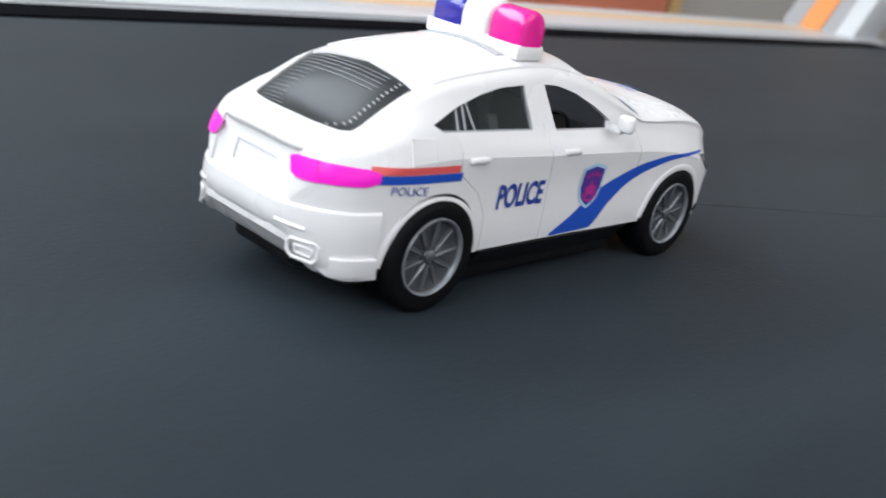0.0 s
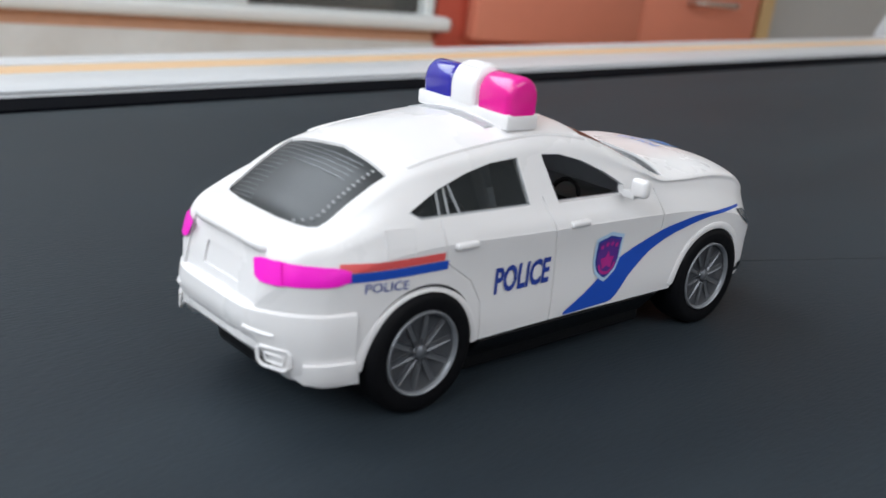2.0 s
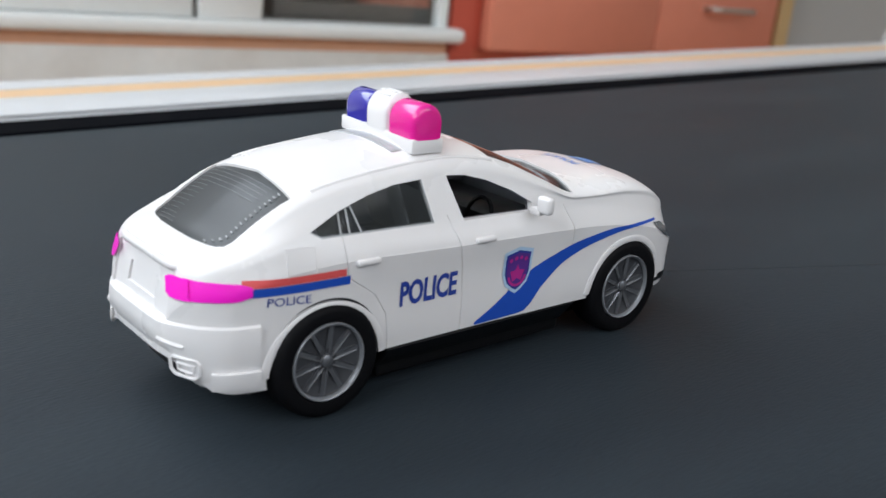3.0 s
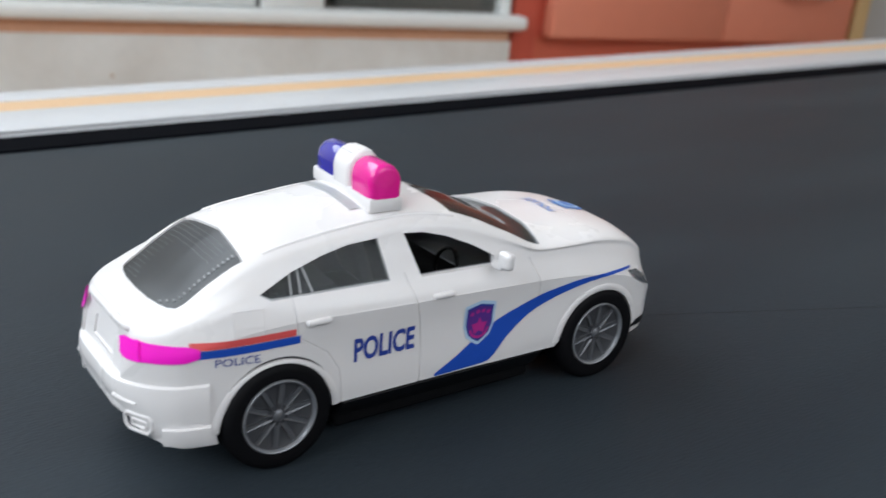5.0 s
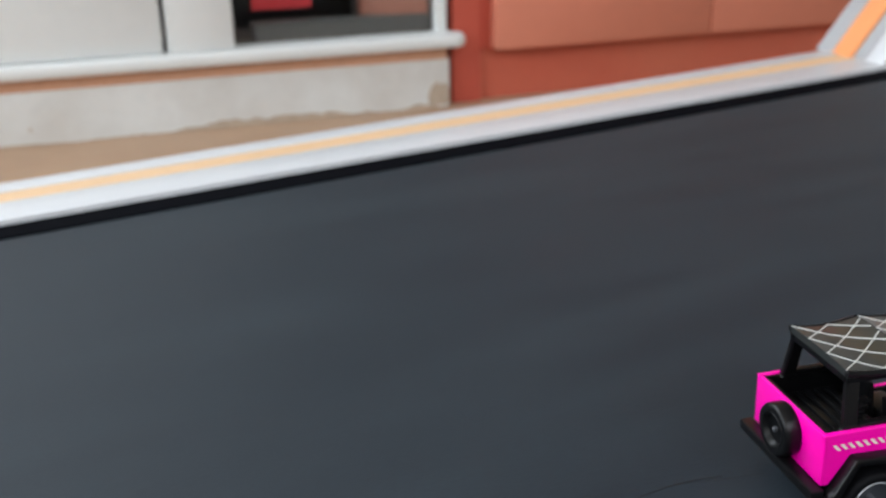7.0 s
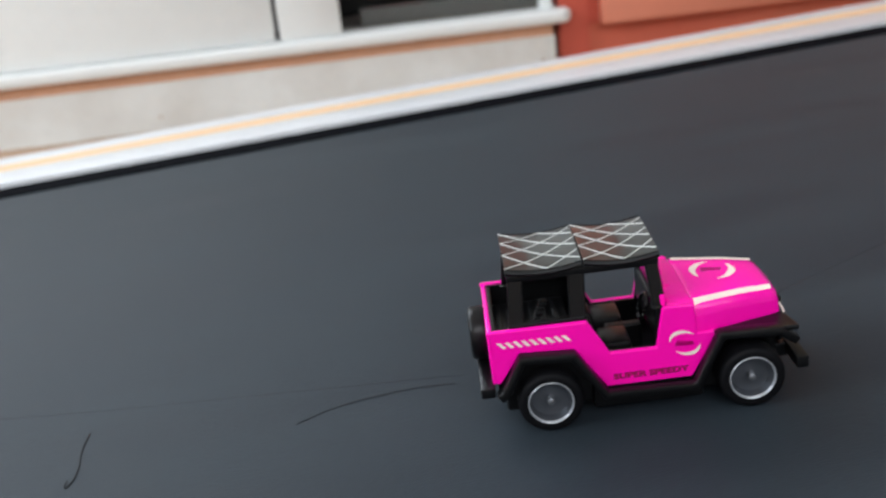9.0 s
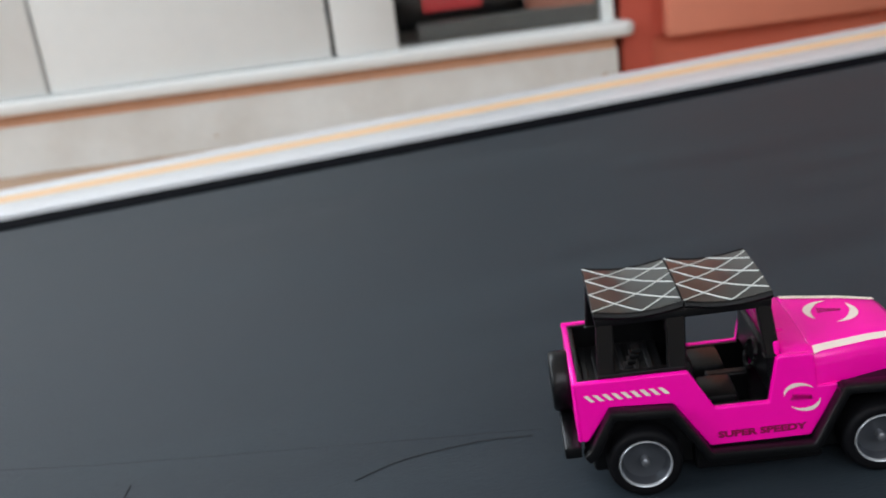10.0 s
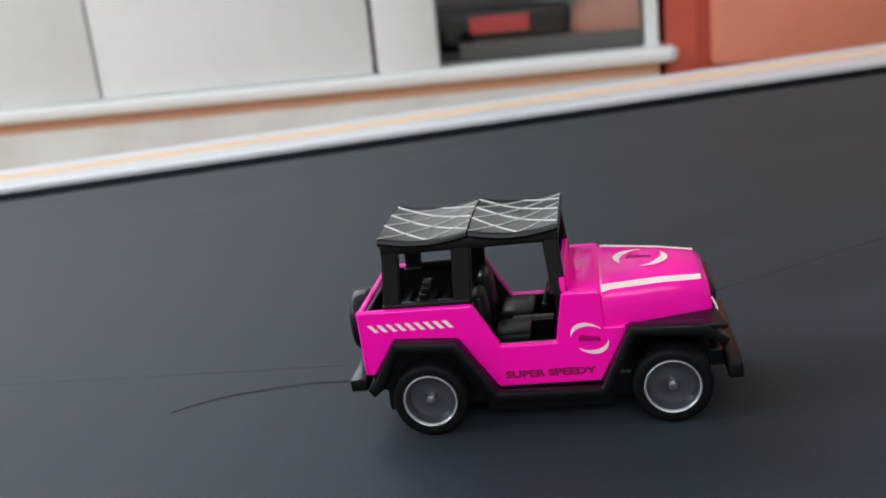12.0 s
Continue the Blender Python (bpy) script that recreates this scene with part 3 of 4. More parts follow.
def police_car(m):
    car = thing("toy_police_car", "white plastic toy police car with blue stripes and roof light bar", "toy car", m)
    xs = sorted(set(np.concatenate([np.linspace(0.0024, 0.012, 19), np.linspace(0.012, 0.12, 73), np.linspace(0.12, 0.1352, 20)]).round(6)))
    hull = loft([car_ring(x) for x in xs])
    cavity = loft([car_ring(x, 0.0013, 0.0125) for x in np.linspace(0.013, 0.0985, 34)])
    rear_win = [(.0268, .0358), (.0290, .0346), (.0551, .0339), (.0538, .0421), (.0470, .0417), (.0410, .0405), (.0340, .0386)]
    front_win = [(.0626, .0335), (.0600, .0422), (.0645, .0419), (.0700, .0405), (.0760, .0380), (.0815, .0350), (.0812, .0332)]
    back_glass = [(.0262, -.0144), (.0276, 0), (.0262, .0144), (.0146, .0140), (.0133, .0136), (.0123, .0124), (.0115, .0104), (.0107, .0062), (.0104, 0), (.0107, -.0062), (.0115, -.0104), (.0123, -.0124), (.0133, -.0136), (.0146, -.0140)]
    screen = [(.0730, -.0144), (.0712, -.007), (.0706, 0), (.0712, .007), (.0730, .0144), (.0946, .0198), (.0966, .010), (.0972, 0), (.0966, -.010), (.0946, -.0198)]
    cut = [cavity]
    for wx in (0.0297, 0.1120):
        for s in (-1, 1):
            for r, v0, v1, zc in ((0.0123, 0.0115, 0.0229, 0.0114), (0.0119, 0.0200, 0.0300, 0.0096 + (0.0010 if wx > .05 else 0))):
                c = lathe([(r, s * v0), (r, s * v1)], 48, True)
                bmesh.ops.translate(c, vec=(wx, 0, zc), verts=c.verts)
                cut.append(c)
    for poly in (rear_win, front_win):
        for s in (-1, 1):
            cut.append(prism(poly, "y", s * 0.0105, s * 0.03))
    cut += [prism(back_glass, "z", 0.0300, 0.06), prism(screen, "z", 0.0322, 0.06)]
    def rear_x(v, z):
        lo_x, hi_x = 0.0025, 0.016
        for _ in range(22):
            mid = (lo_x + hi_x) / 2
            if side(mid, z) > abs(v) and P_TOP(mid) > z and P_ZS(mid) < z:
                hi_x = mid
            else:
                lo_x = mid
        return hi_x

    def dense(pts, n=6):
        q = []
        for a, b in zip(pts, pts[1:]):
            q += [(a[0] + (b[0] - a[0]) * t, a[1] + (b[1] - a[1]) * t) for t in np.linspace(0, 1, n + 1)[:-1]]
        return q + [pts[-1]]
    # the boot lid is set back under its lip, with a sunk plate panel
    zz = np.linspace(.0206, .0302, 12)
    cut.append(prism([(rear_x(0, z) + .0010, z) for z in zz] + [(-.004, .0302), (-.004, .0206)], "y", -.0118, .0112))
    zz = np.linspace(.0230, .0268, 6)
    cut.append(prism([(rear_x(0, z) + .0014, z) for z in zz] + [(-.004, .0268), (-.004, .0230)], "y", -.0058, .0058))
    # grooves: door shut lines, bonnet line, bumper joints
    for s in (-1, 1):
        for pts, r in (([(.0585, .0350), (.0600, .0300), (.0615, .0240), (.0620, .0180), (.0621, .0100)], .00026),
                       ([(.0331, .0352), (.0332, .0300), (.0338, .0268), (.0365, .0250), (.0400, .0225), (.0428, .0180), (.0437, .0100)], .00022),
                       ([(.0905, .0335), (.0925, .0290), (.0930, .0235)], .00022)):
            cut.append(tube([(x, s * side(x, max(z, P_ZS(x) + .0003)), z) for x, z in dense(pts)], r, 6))
    cut.append(tube([(x, v, topz(x, v)) for x, v in dense([(.0330, -.0150), (.0305, -.008), (.0298, 0), (.0305, .008), (.0330, .0150)])], .00020, 6))
    shell = carve(hull, cut)
    body = part("body", shell, M_PWHITE, car, "white plastic body shell", smooth=True, sharp=38)

    # boot lip stands proud of the sunk lid
    part("boot_lip", tube([(rear_x(v, .0305 - .0004 * (v / .0122) ** 2) + .0002 + .0013 * (v / .0122) ** 4, v, .0305 - .0004 * (v / .0122) ** 2) for v in np.linspace(-.0122, .0122, 25)], .0009, 10), M_PWHITE, body, smooth=True, sharp=60)

    # rear bumper: a stepped band round the tail, cut higher in the middle
    @functools.lru_cache(maxsize=None)
    def tail_r(th):
        lo_r, hi_r = .004, .034
        for _ in range(24):
            mid = (lo_r + hi_r) / 2
            x, y = .022 - mid * math.cos(th), mid * math.sin(th)
            if x > .0024 and side(max(x, .0025), .0190) > abs(y):
                lo_r = mid
            else:
                hi_r = mid
        return lo_r

    def tail(th, z, off):
        r = tail_r(round(th, 4)) + off
        return (.022 - r * math.cos(th), r * math.sin(th), z)

    def low(th):
        v = abs(tail(th, 0, 0)[1])
        t = min(max((v - .0110) / .0066, 0), 1)
        return .0138 - .0048 * t * t * (3 - 2 * t)

    ths = np.linspace(-radians(75), radians(75), 61)
    rings = []
    for th in ths:
        zl = low(th)
        rings.append([tail(th, z, o) for z, o in ((.0214, -.0012), (.0212, -.0001), (.0207, .0005), (.0192, .0007), (.0168, .0007), (zl + .0024, .0002), (zl + .0008, -.0005), (zl, -.0014), (zl + .0002, -.0034), (.0205, -.0034))])
    bumper = part("rear_bumper", loft(rings), M_PWHITE, body, "white stepped rear bumper", smooth=True, sharp=40)
    for s in (-1, 1):
        lip = .0010 if s < 0 else .0002
        rings = [[tail(s * th, z, o) for z, o in ((.0127, -.0002), (.0125, lip), (.0108, lip - .0001), (.0090, lip - .0006), (.0086, lip - .0016), (.0090, -.0030), (.0127, -.0030))] for th in np.linspace(radians(54), radians(75.4), 12)]
        part("bumper_corner", loft(rings), M_PWHITE, bumper, smooth=True, sharp=35)
        loop = [(37.5, .0118), (47.0, .0112), (49.0, .0120), (49.0, .0140), (47.5, .0147), (36.5, .0150), (35.0, .0143), (35.5, .0126), (37.5, .0118)]
        part("bumper_pocket", tube([tail(s * radians(a), z, .0004) for a, z in dense(loop, 4)], .00034, 6), M_PWHITE, bumper, smooth=True)
        loop = [(39.0, .0126), (46.0, .0121), (46.5, .0135), (38.5, .0139), (39.0, .0126)]
        part("fog_recess", tube([tail(s * radians(a), z, .0003) for a, z in dense(loop, 4)], .00024, 6), M_PWHITE, bumper, smooth=True)
        part("bumper_step", tube([tail(s * radians(a), .0176 - .00004 * (a - 28), .0006) for a in np.linspace(28, 42, 8)], .00045, 6), M_PWHITE, bumper, smooth=True)

    # roof gutters run from the rear glass over the doors
    for s in (-1, 1):
        part("roof_gutter", tube([(x, s * (P_WR(x) - .0012), topz(x, P_WR(x) - .0012) - .0001) for x in np.linspace(.0300, .0730, 30)], .00042, 6), M_PWHITE, body, smooth=True)

    def on_side(bm, s=-1, lift=0.00015, longest=0.0012):
        fine(bm, longest)
        for v in bm.verts:
            v.co.y = s * (side(v.co.x, v.co.z) + lift)
        return bm

    # glass
    for poly, nm in ((rear_win, "rear_side_window"),):
        for s in (-1, 1):
            g = part(nm, on_side(flat(poly), s, -0.0008, 0.003), M_GLASS, car, "smoked clear plastic window")
            loop = [Vector((x, s * (side(x, z) - 0.0004), z)) for x, z in poly + poly[:1]]
            part("window_trim", tube(loop, 0.00028, 5), M_TRIM, g)
            if nm == "rear_side_window":
                for a, b in (((.0332, .0346), (.0338, .0384)), ((.0352, .0346), (.0356, .0390)), ((.0378, .0345), (.0366, .0393))):
                    part("window_bar", tube([(x, s * (side(x, z) - 0.0004), z) for x, z in (a, b)], 0.00022, 5), M_TRIM, g)
    for poly, nm, lab in ((back_glass, "rear_window", "smoked rear window with raised heater lines"), (screen, "windscreen", "smoked clear windscreen")):
        bm = bmesh.new()
        bm.faces.new([bm.verts.new((x, y, 0)) for x, y in poly])
        for axis, lo_c, hi_c, n in ((0, .010, .098, 60), (1, -.020, .020, 27)):
            for c in np.linspace(lo_c, hi_c, n):
                co, no = [0, 0, 0], [0, 0, 0]
                co[axis], no[axis] = c, 1
                bmesh.ops.bisect_plane(bm, geom=bm.verts[:] + bm.edges[:] + bm.faces[:], plane_co=co, plane_no=no, dist=1e-6)
        for v in bm.verts:
            v.co.z = topz(v.co.x, v.co.y) - 0.0005
        g = part(nm, bm, M_DARKGLASS if nm == "rear_window" else M_GLASS, car, lab, smooth=True)
        if nm == "rear_window":
            for k in range(15):
                x = 0.0122 + 0.00095 * k
                hw = min(0.0132, 0.0090 + 1.2 * (x - 0.0110))
                part("heater_line", tube([(x, v, topz(x, v) - 0.0003) for v in (np.linspace(-hw + .0045, hw, 9) if k > 9 else np.linspace(hw - .006, hw, 5))], 0.00005, 4), M_RIM, g)
                part("heater_end", tube([(x, -v, topz(x, v) - 0.00028) for v in (hw - .0021, hw - .0014)], 0.00016, 4), M_TRIM, g)

    # under-body and interior
    liner = carve(loft([car_ring(x, 0.00135, 0.0126) for x in np.linspace(0.0132, 0.0983, 34)]), [loft([car_ring(x, 0.0019, 0.0132) for x in np.linspace(0.0138, 0.0977, 34)])] + [prism(poly, "y", q * 0.0105, q * 0.03) for poly in (rear_win, front_win) for q in (-1, 1)] + [prism(back_glass, "z", 0.0300, 0.06), prism(screen, "z", 0.0322, 0.06)])
    part("liner", liner, M_LINER, car, "dark grey interior lining", smooth=True)
    bm = bevelled(prism([(.0120, .0064), (.019, .0034), (.119, .0034), (.1285, .0060), (.1285, .0100), (.122, .0112), (.02, .0112), (.0120, .0108)], "y", -0.0140, 0.0140), 0.0006)
    part("chassis", bm, M_BLACK, car, "black plastic under-body")
    # added low block that deepens the contact shadow on the belt
    part("floor_pan", box(.0440, .0955, -.0185, .0185, .0026, .0090, .0008), M_BLACK, car)
    # thin skirts made taller, their lower black standing for shade under the sill
    for s in (-1, 1):
        skirt = box(.0435, .0965, min(s * .0140, s * .0222), max(s * .0140, s * .0222), .0050, .0108, 0.0007)
        for q in skirt.verts:
            if q.co.z < .0080 and abs(q.co.y) > .018:
                q.co.y -= s * .0034
        part("side_skirt", skirt, M_BLACK, car, "black side skirt, deepened for the shade below it, tucked in")
    part("rear_valance", bevelled(prism([(.0082, -.0085), (.0082, .0085), (.0165, .0165), (.0165, -.0165)], "z", 0.0066, 0.0136), 0.0012), M_BLACK, car, "black rear valance")
    part("front_valance", bevelled(prism([(.1318, -.0130), (.1318, .0130), (.1225, .0205), (.1225, -.0205)], "z", 0.0062, 0.0100), 0.0008), M_BLACK, car)
    part("interior_tub", box(.016, .094, -.0205, .0205, .0128, .0200, 0.001), M_BLACK, car)
    for x in (0.042, 0.064):
        for v in (-0.0095, 0.0095):
            seat = part("seat", box(x, x + .012, v - .0065, v + .0065, .0195, .0248, .0015), M_SEAT, car, "grey moulded seat", smooth=True)
            bk = box(x - .0035, x + .0005, v - .0062, v + .0062, .0225, .0385, .0014)
            for q in bk.verts:
                q.co.x -= (q.co.z - .0225) * 0.28
            part("seat_back", bk, M_SEAT, seat, smooth=True)
    part("dashboard", box(.0785, .0935, -.0195, .0195, .0195, .0300, .002), M_BLACK, car, smooth=True)
    part("steering_wheel", tube([(.0765 + 0.003 * math.sin(a) * 0.4, -.0095 + .0038 * math.cos(a), .0300 + .0038 * math.sin(a)) for a in np.linspace(0, 2 * math.pi, 17)], 0.0005, 5), M_BLACK, car)

    # wheels and arches
    for wx in (0.0297, 0.1120):
        for s in (-1, 1):
            wheel("wheel", car, pose(wx, s * 0.0194, 0.0114, 0, 25, 0 if s < 0 else 180), 0.0114, 0.0078, 0.0085, 10, M_RIM, M_RIMDARK, 0.62)
            ang = np.linspace(radians(4), radians(176), 34)
            rings = []
            for a in ang:
                ring = []
                for r, lift in ((0.0119, -0.0006), (0.0119, 0.0002), (0.0121, 0.0003), (0.0130, 0.0003), (0.0134, 0.0001), (0.0134, -0.0006)):
                    x, z = wx + r * math.cos(a), 0.0096 + (0.0010 if wx > .05 else 0) + r * math.sin(a)
                    ring.append((x, s * (side(x, max(z, P_ZS(x) + 0.0002)) + lift), z))
                rings.append(ring)
            part("wheel_arch", loft(rings), M_PWHITE, body, smooth=True, sharp=50)

    # printed marks on both flanks
    for s in (-1, 1):
        def mark(name, bm, mat, lift=0.00015, label="", par=body, longest=0.0012):
            return part(name, on_side(bm, s, lift, longest), mat, par, label, smooth=True)

        def band(x0, x1, lo, hi, n=22):
            t = np.linspace(x0, x1, n)
            return flat([(x, lo(x)) for x in t] + [(x, hi(x)) for x in t[::-1]])
        up = curve([(.0135, .0294), (.0245, .0291), (.0340, .0290)])
        mark("red_stripe", band(.0130, .0331, lambda x: up(x) - .0014, up), M_SALMON, label="red printed stripe")
        mark("blue_stripe", band(.0130, .0340, lambda x: up(x) - .0031, lambda x: up(x) - .0015), M_BLUE, label="blue printed stripe")
        lo = curve([(.0656, .0108), (.0796, .0112), (.0850, .0165), (.0915, .0212), (.1020, .0246), (.1110, .0259), (.1215, .0263)])
        hi = curve([(.0656, .0112), (.0720, .0148), (.0790, .0196), (.0870, .0228), (.0960, .0254), (.1080, .0268), (.1215, .0268)])
        mark("blue_swoosh", band(.0660, .1215, lambda x: max(lo(x), P_ZS(x) + .0002), hi, 40), M_BLUE, label="blue printed swoosh")
        t1, t2 = words("POLICE", .0460, .0603, .0188, .0240, 0.03), words("POLICE", .0173, .0259, .0239, .0255, 0.0)
        if s > 0:
            for b in (t1, t2):
                cx = sum(v.co.x for v in b.verts) / len(b.verts)
                for v in b.verts:
                    v.co.x = 2 * cx - v.co.x
        for v in t2.verts:
            v.co.z -= .07 * (v.co.x - .022)
        mark("lettering", t1, M_NAVY, 0.00017, "dark blue printed lettering", longest=0.0008)
        mark("lettering", t2, M_NAVY, 0.00017, "small dark blue printed lettering", longest=0.0008)
        cx, cz = .0768, .0213
        shield = [(a * .86, b * .93) for a, b in ((-.0034, .0049), (-.0016, .0053), (0, .0057), (.0016, .0053), (.0034, .0049), (.0047, .0046), (.0043, .0020), (.0047, -.0008), (.0036, -.0034), (.0016, -.0049), (0, -.0057), (-.0016, -.0049), (-.0036, -.0034), (-.0047, -.0008), (-.0043, .0020), (-.0047, .0046))]
        badge = mark("badge", flat([(cx + a, cz + b) for a, b in shield]), M_PALEBLUE, 0.0002, "blue and violet printed shield badge")
        mark("badge_ring", flat([(cx + a * .85, cz + b * .85) for a, b in shield]), M_NAVY, 0.00026, par=badge)
        mark("badge_field", flat([(cx + a * .75, cz + b * .75) for a, b in shield]), M_VIOLET, 0.00032, par=badge)
        star = [(cx + r * math.sin(k * math.pi / 5), cz - .0008 + r * math.cos(k * math.pi / 5)) for k in range(10) for r in ((0.0021, 0.0010)[k % 2],)]
        mark("badge_star", flat(star), M_STAR, 0.00038, par=badge)
        for k in range(4):
            mark("badge_star", flat([(cx - .0021 + .0014 * k + .0005 * math.cos(a), cz + .0029 - .0004 * abs(k - 1.5) + .0005 * math.sin(a)) for a in np.linspace(0, 2 * math.pi, 7)[:-1]]), M_STAR, 0.00038, par=badge)
        mark("badge_ring", flat([(cx + .0027 * math.cos(a), cz - .0010 + .0027 * math.sin(a)) for a in np.linspace(math.pi * 1.05, math.pi * 1.95, 12)] + [(cx + .0021 * math.cos(a), cz - .0010 + .0021 * math.sin(a)) for a in np.linspace(math.pi * 1.95, math.pi * 1.05, 12)]), M_STAR, 0.00038, par=badge)

        # seams, handles, filler flap, mirror
        for x in (.0378, .0668):
            z = .0296
            y = side(x, z)
            h = box(x - .0026, x + .0026, s * y - .0004 - .0004, s * y + .0008, z - .0006, z + .0006, .00045, 3)
            part("door_handle", h, M_PWHITE, body, smooth=True)
        part("filler_flap", on_side(flat([(.0212, .0309), (.0268, .0306), (.0270, .0336), (.0214, .0338)]), s, 0.00012), M_PWHITE, body, smooth=True)
        part("flap_edge", tube([(x, s * side(x, z), z) for x, z in dense([(.0268, .0284), (.0270, .0336), (.0214, .0338), (.0211, .0288)], 5)], .00018, 5), M_PWHITE, body, smooth=True)
        mir = box(.0797, .0820, s * .0250 - .0019, s * .0250 + .0019, .0336, .0374, .0009, 3)
        mirror = part("mirror", mir, M_PWHITE, car, "white door mirror", smooth=True)
        part("mirror_arm", box(.0798, .0815, min(s * .0212, s * .0245), max(s * .0212, s * .0245), .0330, .0346, .0005), M_PWHITE, mirror, smooth=True)

    # lamps front and rear
    for s in (-1, 1):
        rings = []
        for k, t in enumerate(np.linspace(0, 1, 14)):
            # runs from the tail's flat face round the corner on to the flank
            v = .0106 + t * .0174
            x = .0026 + .0004 * t
            if t > .36:
                v2 = v
                x = .0052 + .0094 * (t - .36) / .64
            else:
                v2 = v
            hgt = .00185 * (1 - .25 * t * t) * min(1, .66 + 4 * t, .25 + 3.2 * (1 - t) + .35)
            rings.append((x, v2, hgt))
        bm = bmesh.new()
        row = []
        for x, v2, hgt in rings:
            col = []
            for q in (-1, -.5, 0, .5, 1):
                z = .0274 + q * hgt
                xs_ = x
                if x > .0051:
                    y = side(x, z) + .0003
                else:
                    y = v2 - q * .0006
                    lo_x, hi_x = 0.0, 0.012
                    for _ in range(24):
                        mid = (lo_x + hi_x) / 2
                        if side(mid, z) > y and P_TOP(mid) > z:
                            hi_x = mid
                        else:
                            lo_x = mid
                    xs_ = hi_x - .0005
                col.append(bm.verts.new((xs_, s * y, z)))
            row.append(col)
        for a, b in zip(row, row[1:]):
            for i in range(4):
                bm.faces.new((a[i], a[i + 1], b[i + 1], b[i]))
        part("tail_light", bm, M_MAGENTA, car, "magenta tail light", smooth=True)
        hl = on_side(flat([(.1202, .0260), (.1238, .0256), (.1270, .0236), (.1284, .0208), (.1258, .0220), (.1222, .0242)]), s, 0.0003, 0.001)
        head = part("headlight", hl, M_LENS, car, "grey clear headlight", smooth=True)
        part("fog_slot", on_side(flat([(.1238, .0102), (.1292, .0104), (.1298, .0124), (.1246, .0120)]), s, 0.0002, 0.001), M_BLACK, car)
    # front grille
    for s in (-1, 1):
        part("grille", bevelled(prism([(s * .0008, .0165), (s * .0062, .0168), (s * .0058, .0208), (s * .0012, .0212)], "x", 0.1316, 0.1349), 0.0004), M_BLACK, car)
    # bonnet print
    def on_top(bm, lift=0.00016):
        fine(bm, 0.001)
        for v in bm.verts:
            v.co = (v.co.x, v.co.z - .0014, topz(v.co.x, v.co.z - .0014) + lift)
        return bm
    sc = .80
    bx = .1184
    outline = [(bx - b * sc, a * sc) for a, b in ((-.0034, .0049), (0, .0057), (.0034, .0049), (.0047, .0046), (.0043, .0020), (.0047, -.0008), (.0036, -.0034), (0, -.0057), (-.0036, -.0034), (-.0047, -.0008), (-.0043, .0020), (-.0047, .0046))]
    bb = part("bonnet_badge", on_top(flat(outline)), M_SKY, body, "blue printed shield on the bonnet", smooth=True)
    part("badge_ring", on_top(flat([(bx + (x - bx) * .7, y * .7) for x, y in outline]), 0.00024), M_PALEBLUE, bb, smooth=True)
    part("badge_field", on_top(flat([(bx + (x - bx) * .5, y * .5) for x, y in outline]), 0.0003), M_SKY, bb, smooth=True)
    t = words("POLICE", -.0054, .0054, 0, .0024, 0.01)
    for v in t.verts:
        v.co = (.1078 + (.0024 - v.co.z), 0, v.co.x)
    part("lettering", on_top(t, .00026), M_SKY, body, "small blue printed lettering", smooth=True)

    # roof light bar
    bar = new("light_bar")
    bar.parent, bar.empty_display_size = car, 0.005
    bar.matrix_basis = pose(.0586, 0, .0010, 0, 0, -4.0) @ pose(-.0596, 0, 0)
    tagged(bar, "white roof light bar with red and blue lamps")
    part("bar_base", box(.0558, .0634, -.0138, .0143, .0450, .0481, .0006), M_PWHITE, bar, smooth=True)
    # foot painted red for the reflection below the lamp
    part("bar_foot", box(.0572, .0622, -.0110, .0106, .0436, .0455, .0003), M_SALMON, bar, "foot under the light bar, coloured as the lamp's red reflection")
    def lamp(v0, v1, r=.0037, zc=.0508, tall=1.08):
        rings = []
        for t, k in ((0, .66), (.025, .84), (.07, .95), (.14, 1), (.86, 1), (.93, .95), (.975, .84), (1, .66)):
            v = v0 + (v1 - v0) * t
            arc = [(math.cos(q), math.sin(q)) for q in np.linspace(0, math.pi, 18)]
            rings.append([(.0596 + r * k * .97, v, .0478)] + [(.0596 + c * r * k, v, zc + d * r * k * tall) for c, d in arc] + [(.0596 - r * k * .97, v, .0478)])
        return loft(rings)
    part("red_lamp", lamp(-.0137, -.0040), M_LAMPRED, bar, "translucent magenta-red lamp", smooth=True, sharp=45)
    part("blue_lamp", lamp(.0042, .0134, .0035, .0505), M_LAMPBLUE, bar, "translucent dark blue lamp", smooth=True, sharp=45)
    part("bar_centre", lamp(-.0039, .0041, .0040, .0508, 1.16), M_PWHITE, bar, smooth=True)
    for k in range(4):
        part("speaker_rib", box(.0572 + k * .0013, .0580 + k * .0013, -.0027, .0027, .0540, .0558 - .0005 * abs(k - 1.5), .0003), M_PWHITE, bar)
    bm = bmesh.new()
    g = [[bm.verts.new((x, v, topz(x, v) + h)) for v in np.linspace(-.0105, .0115, 13)] for x, h in ((.0510, -.0002), (.0511, .0002), (.0535, .0002), (.0536, -.0002))]
    for a, b in zip(g, g[1:]):
        for i in range(12):
            bm.faces.new((a[i], a[i + 1], b[i + 1], b[i]))
    part("roof_strip", bm, M_TRIM, car, "dark grey strip across the roof", smooth=True)
    return car


police_car(TM @ pose(0.068, -0.0038, 0, 0, 0, -1.51) @ pose(-0.068, 0, 0))


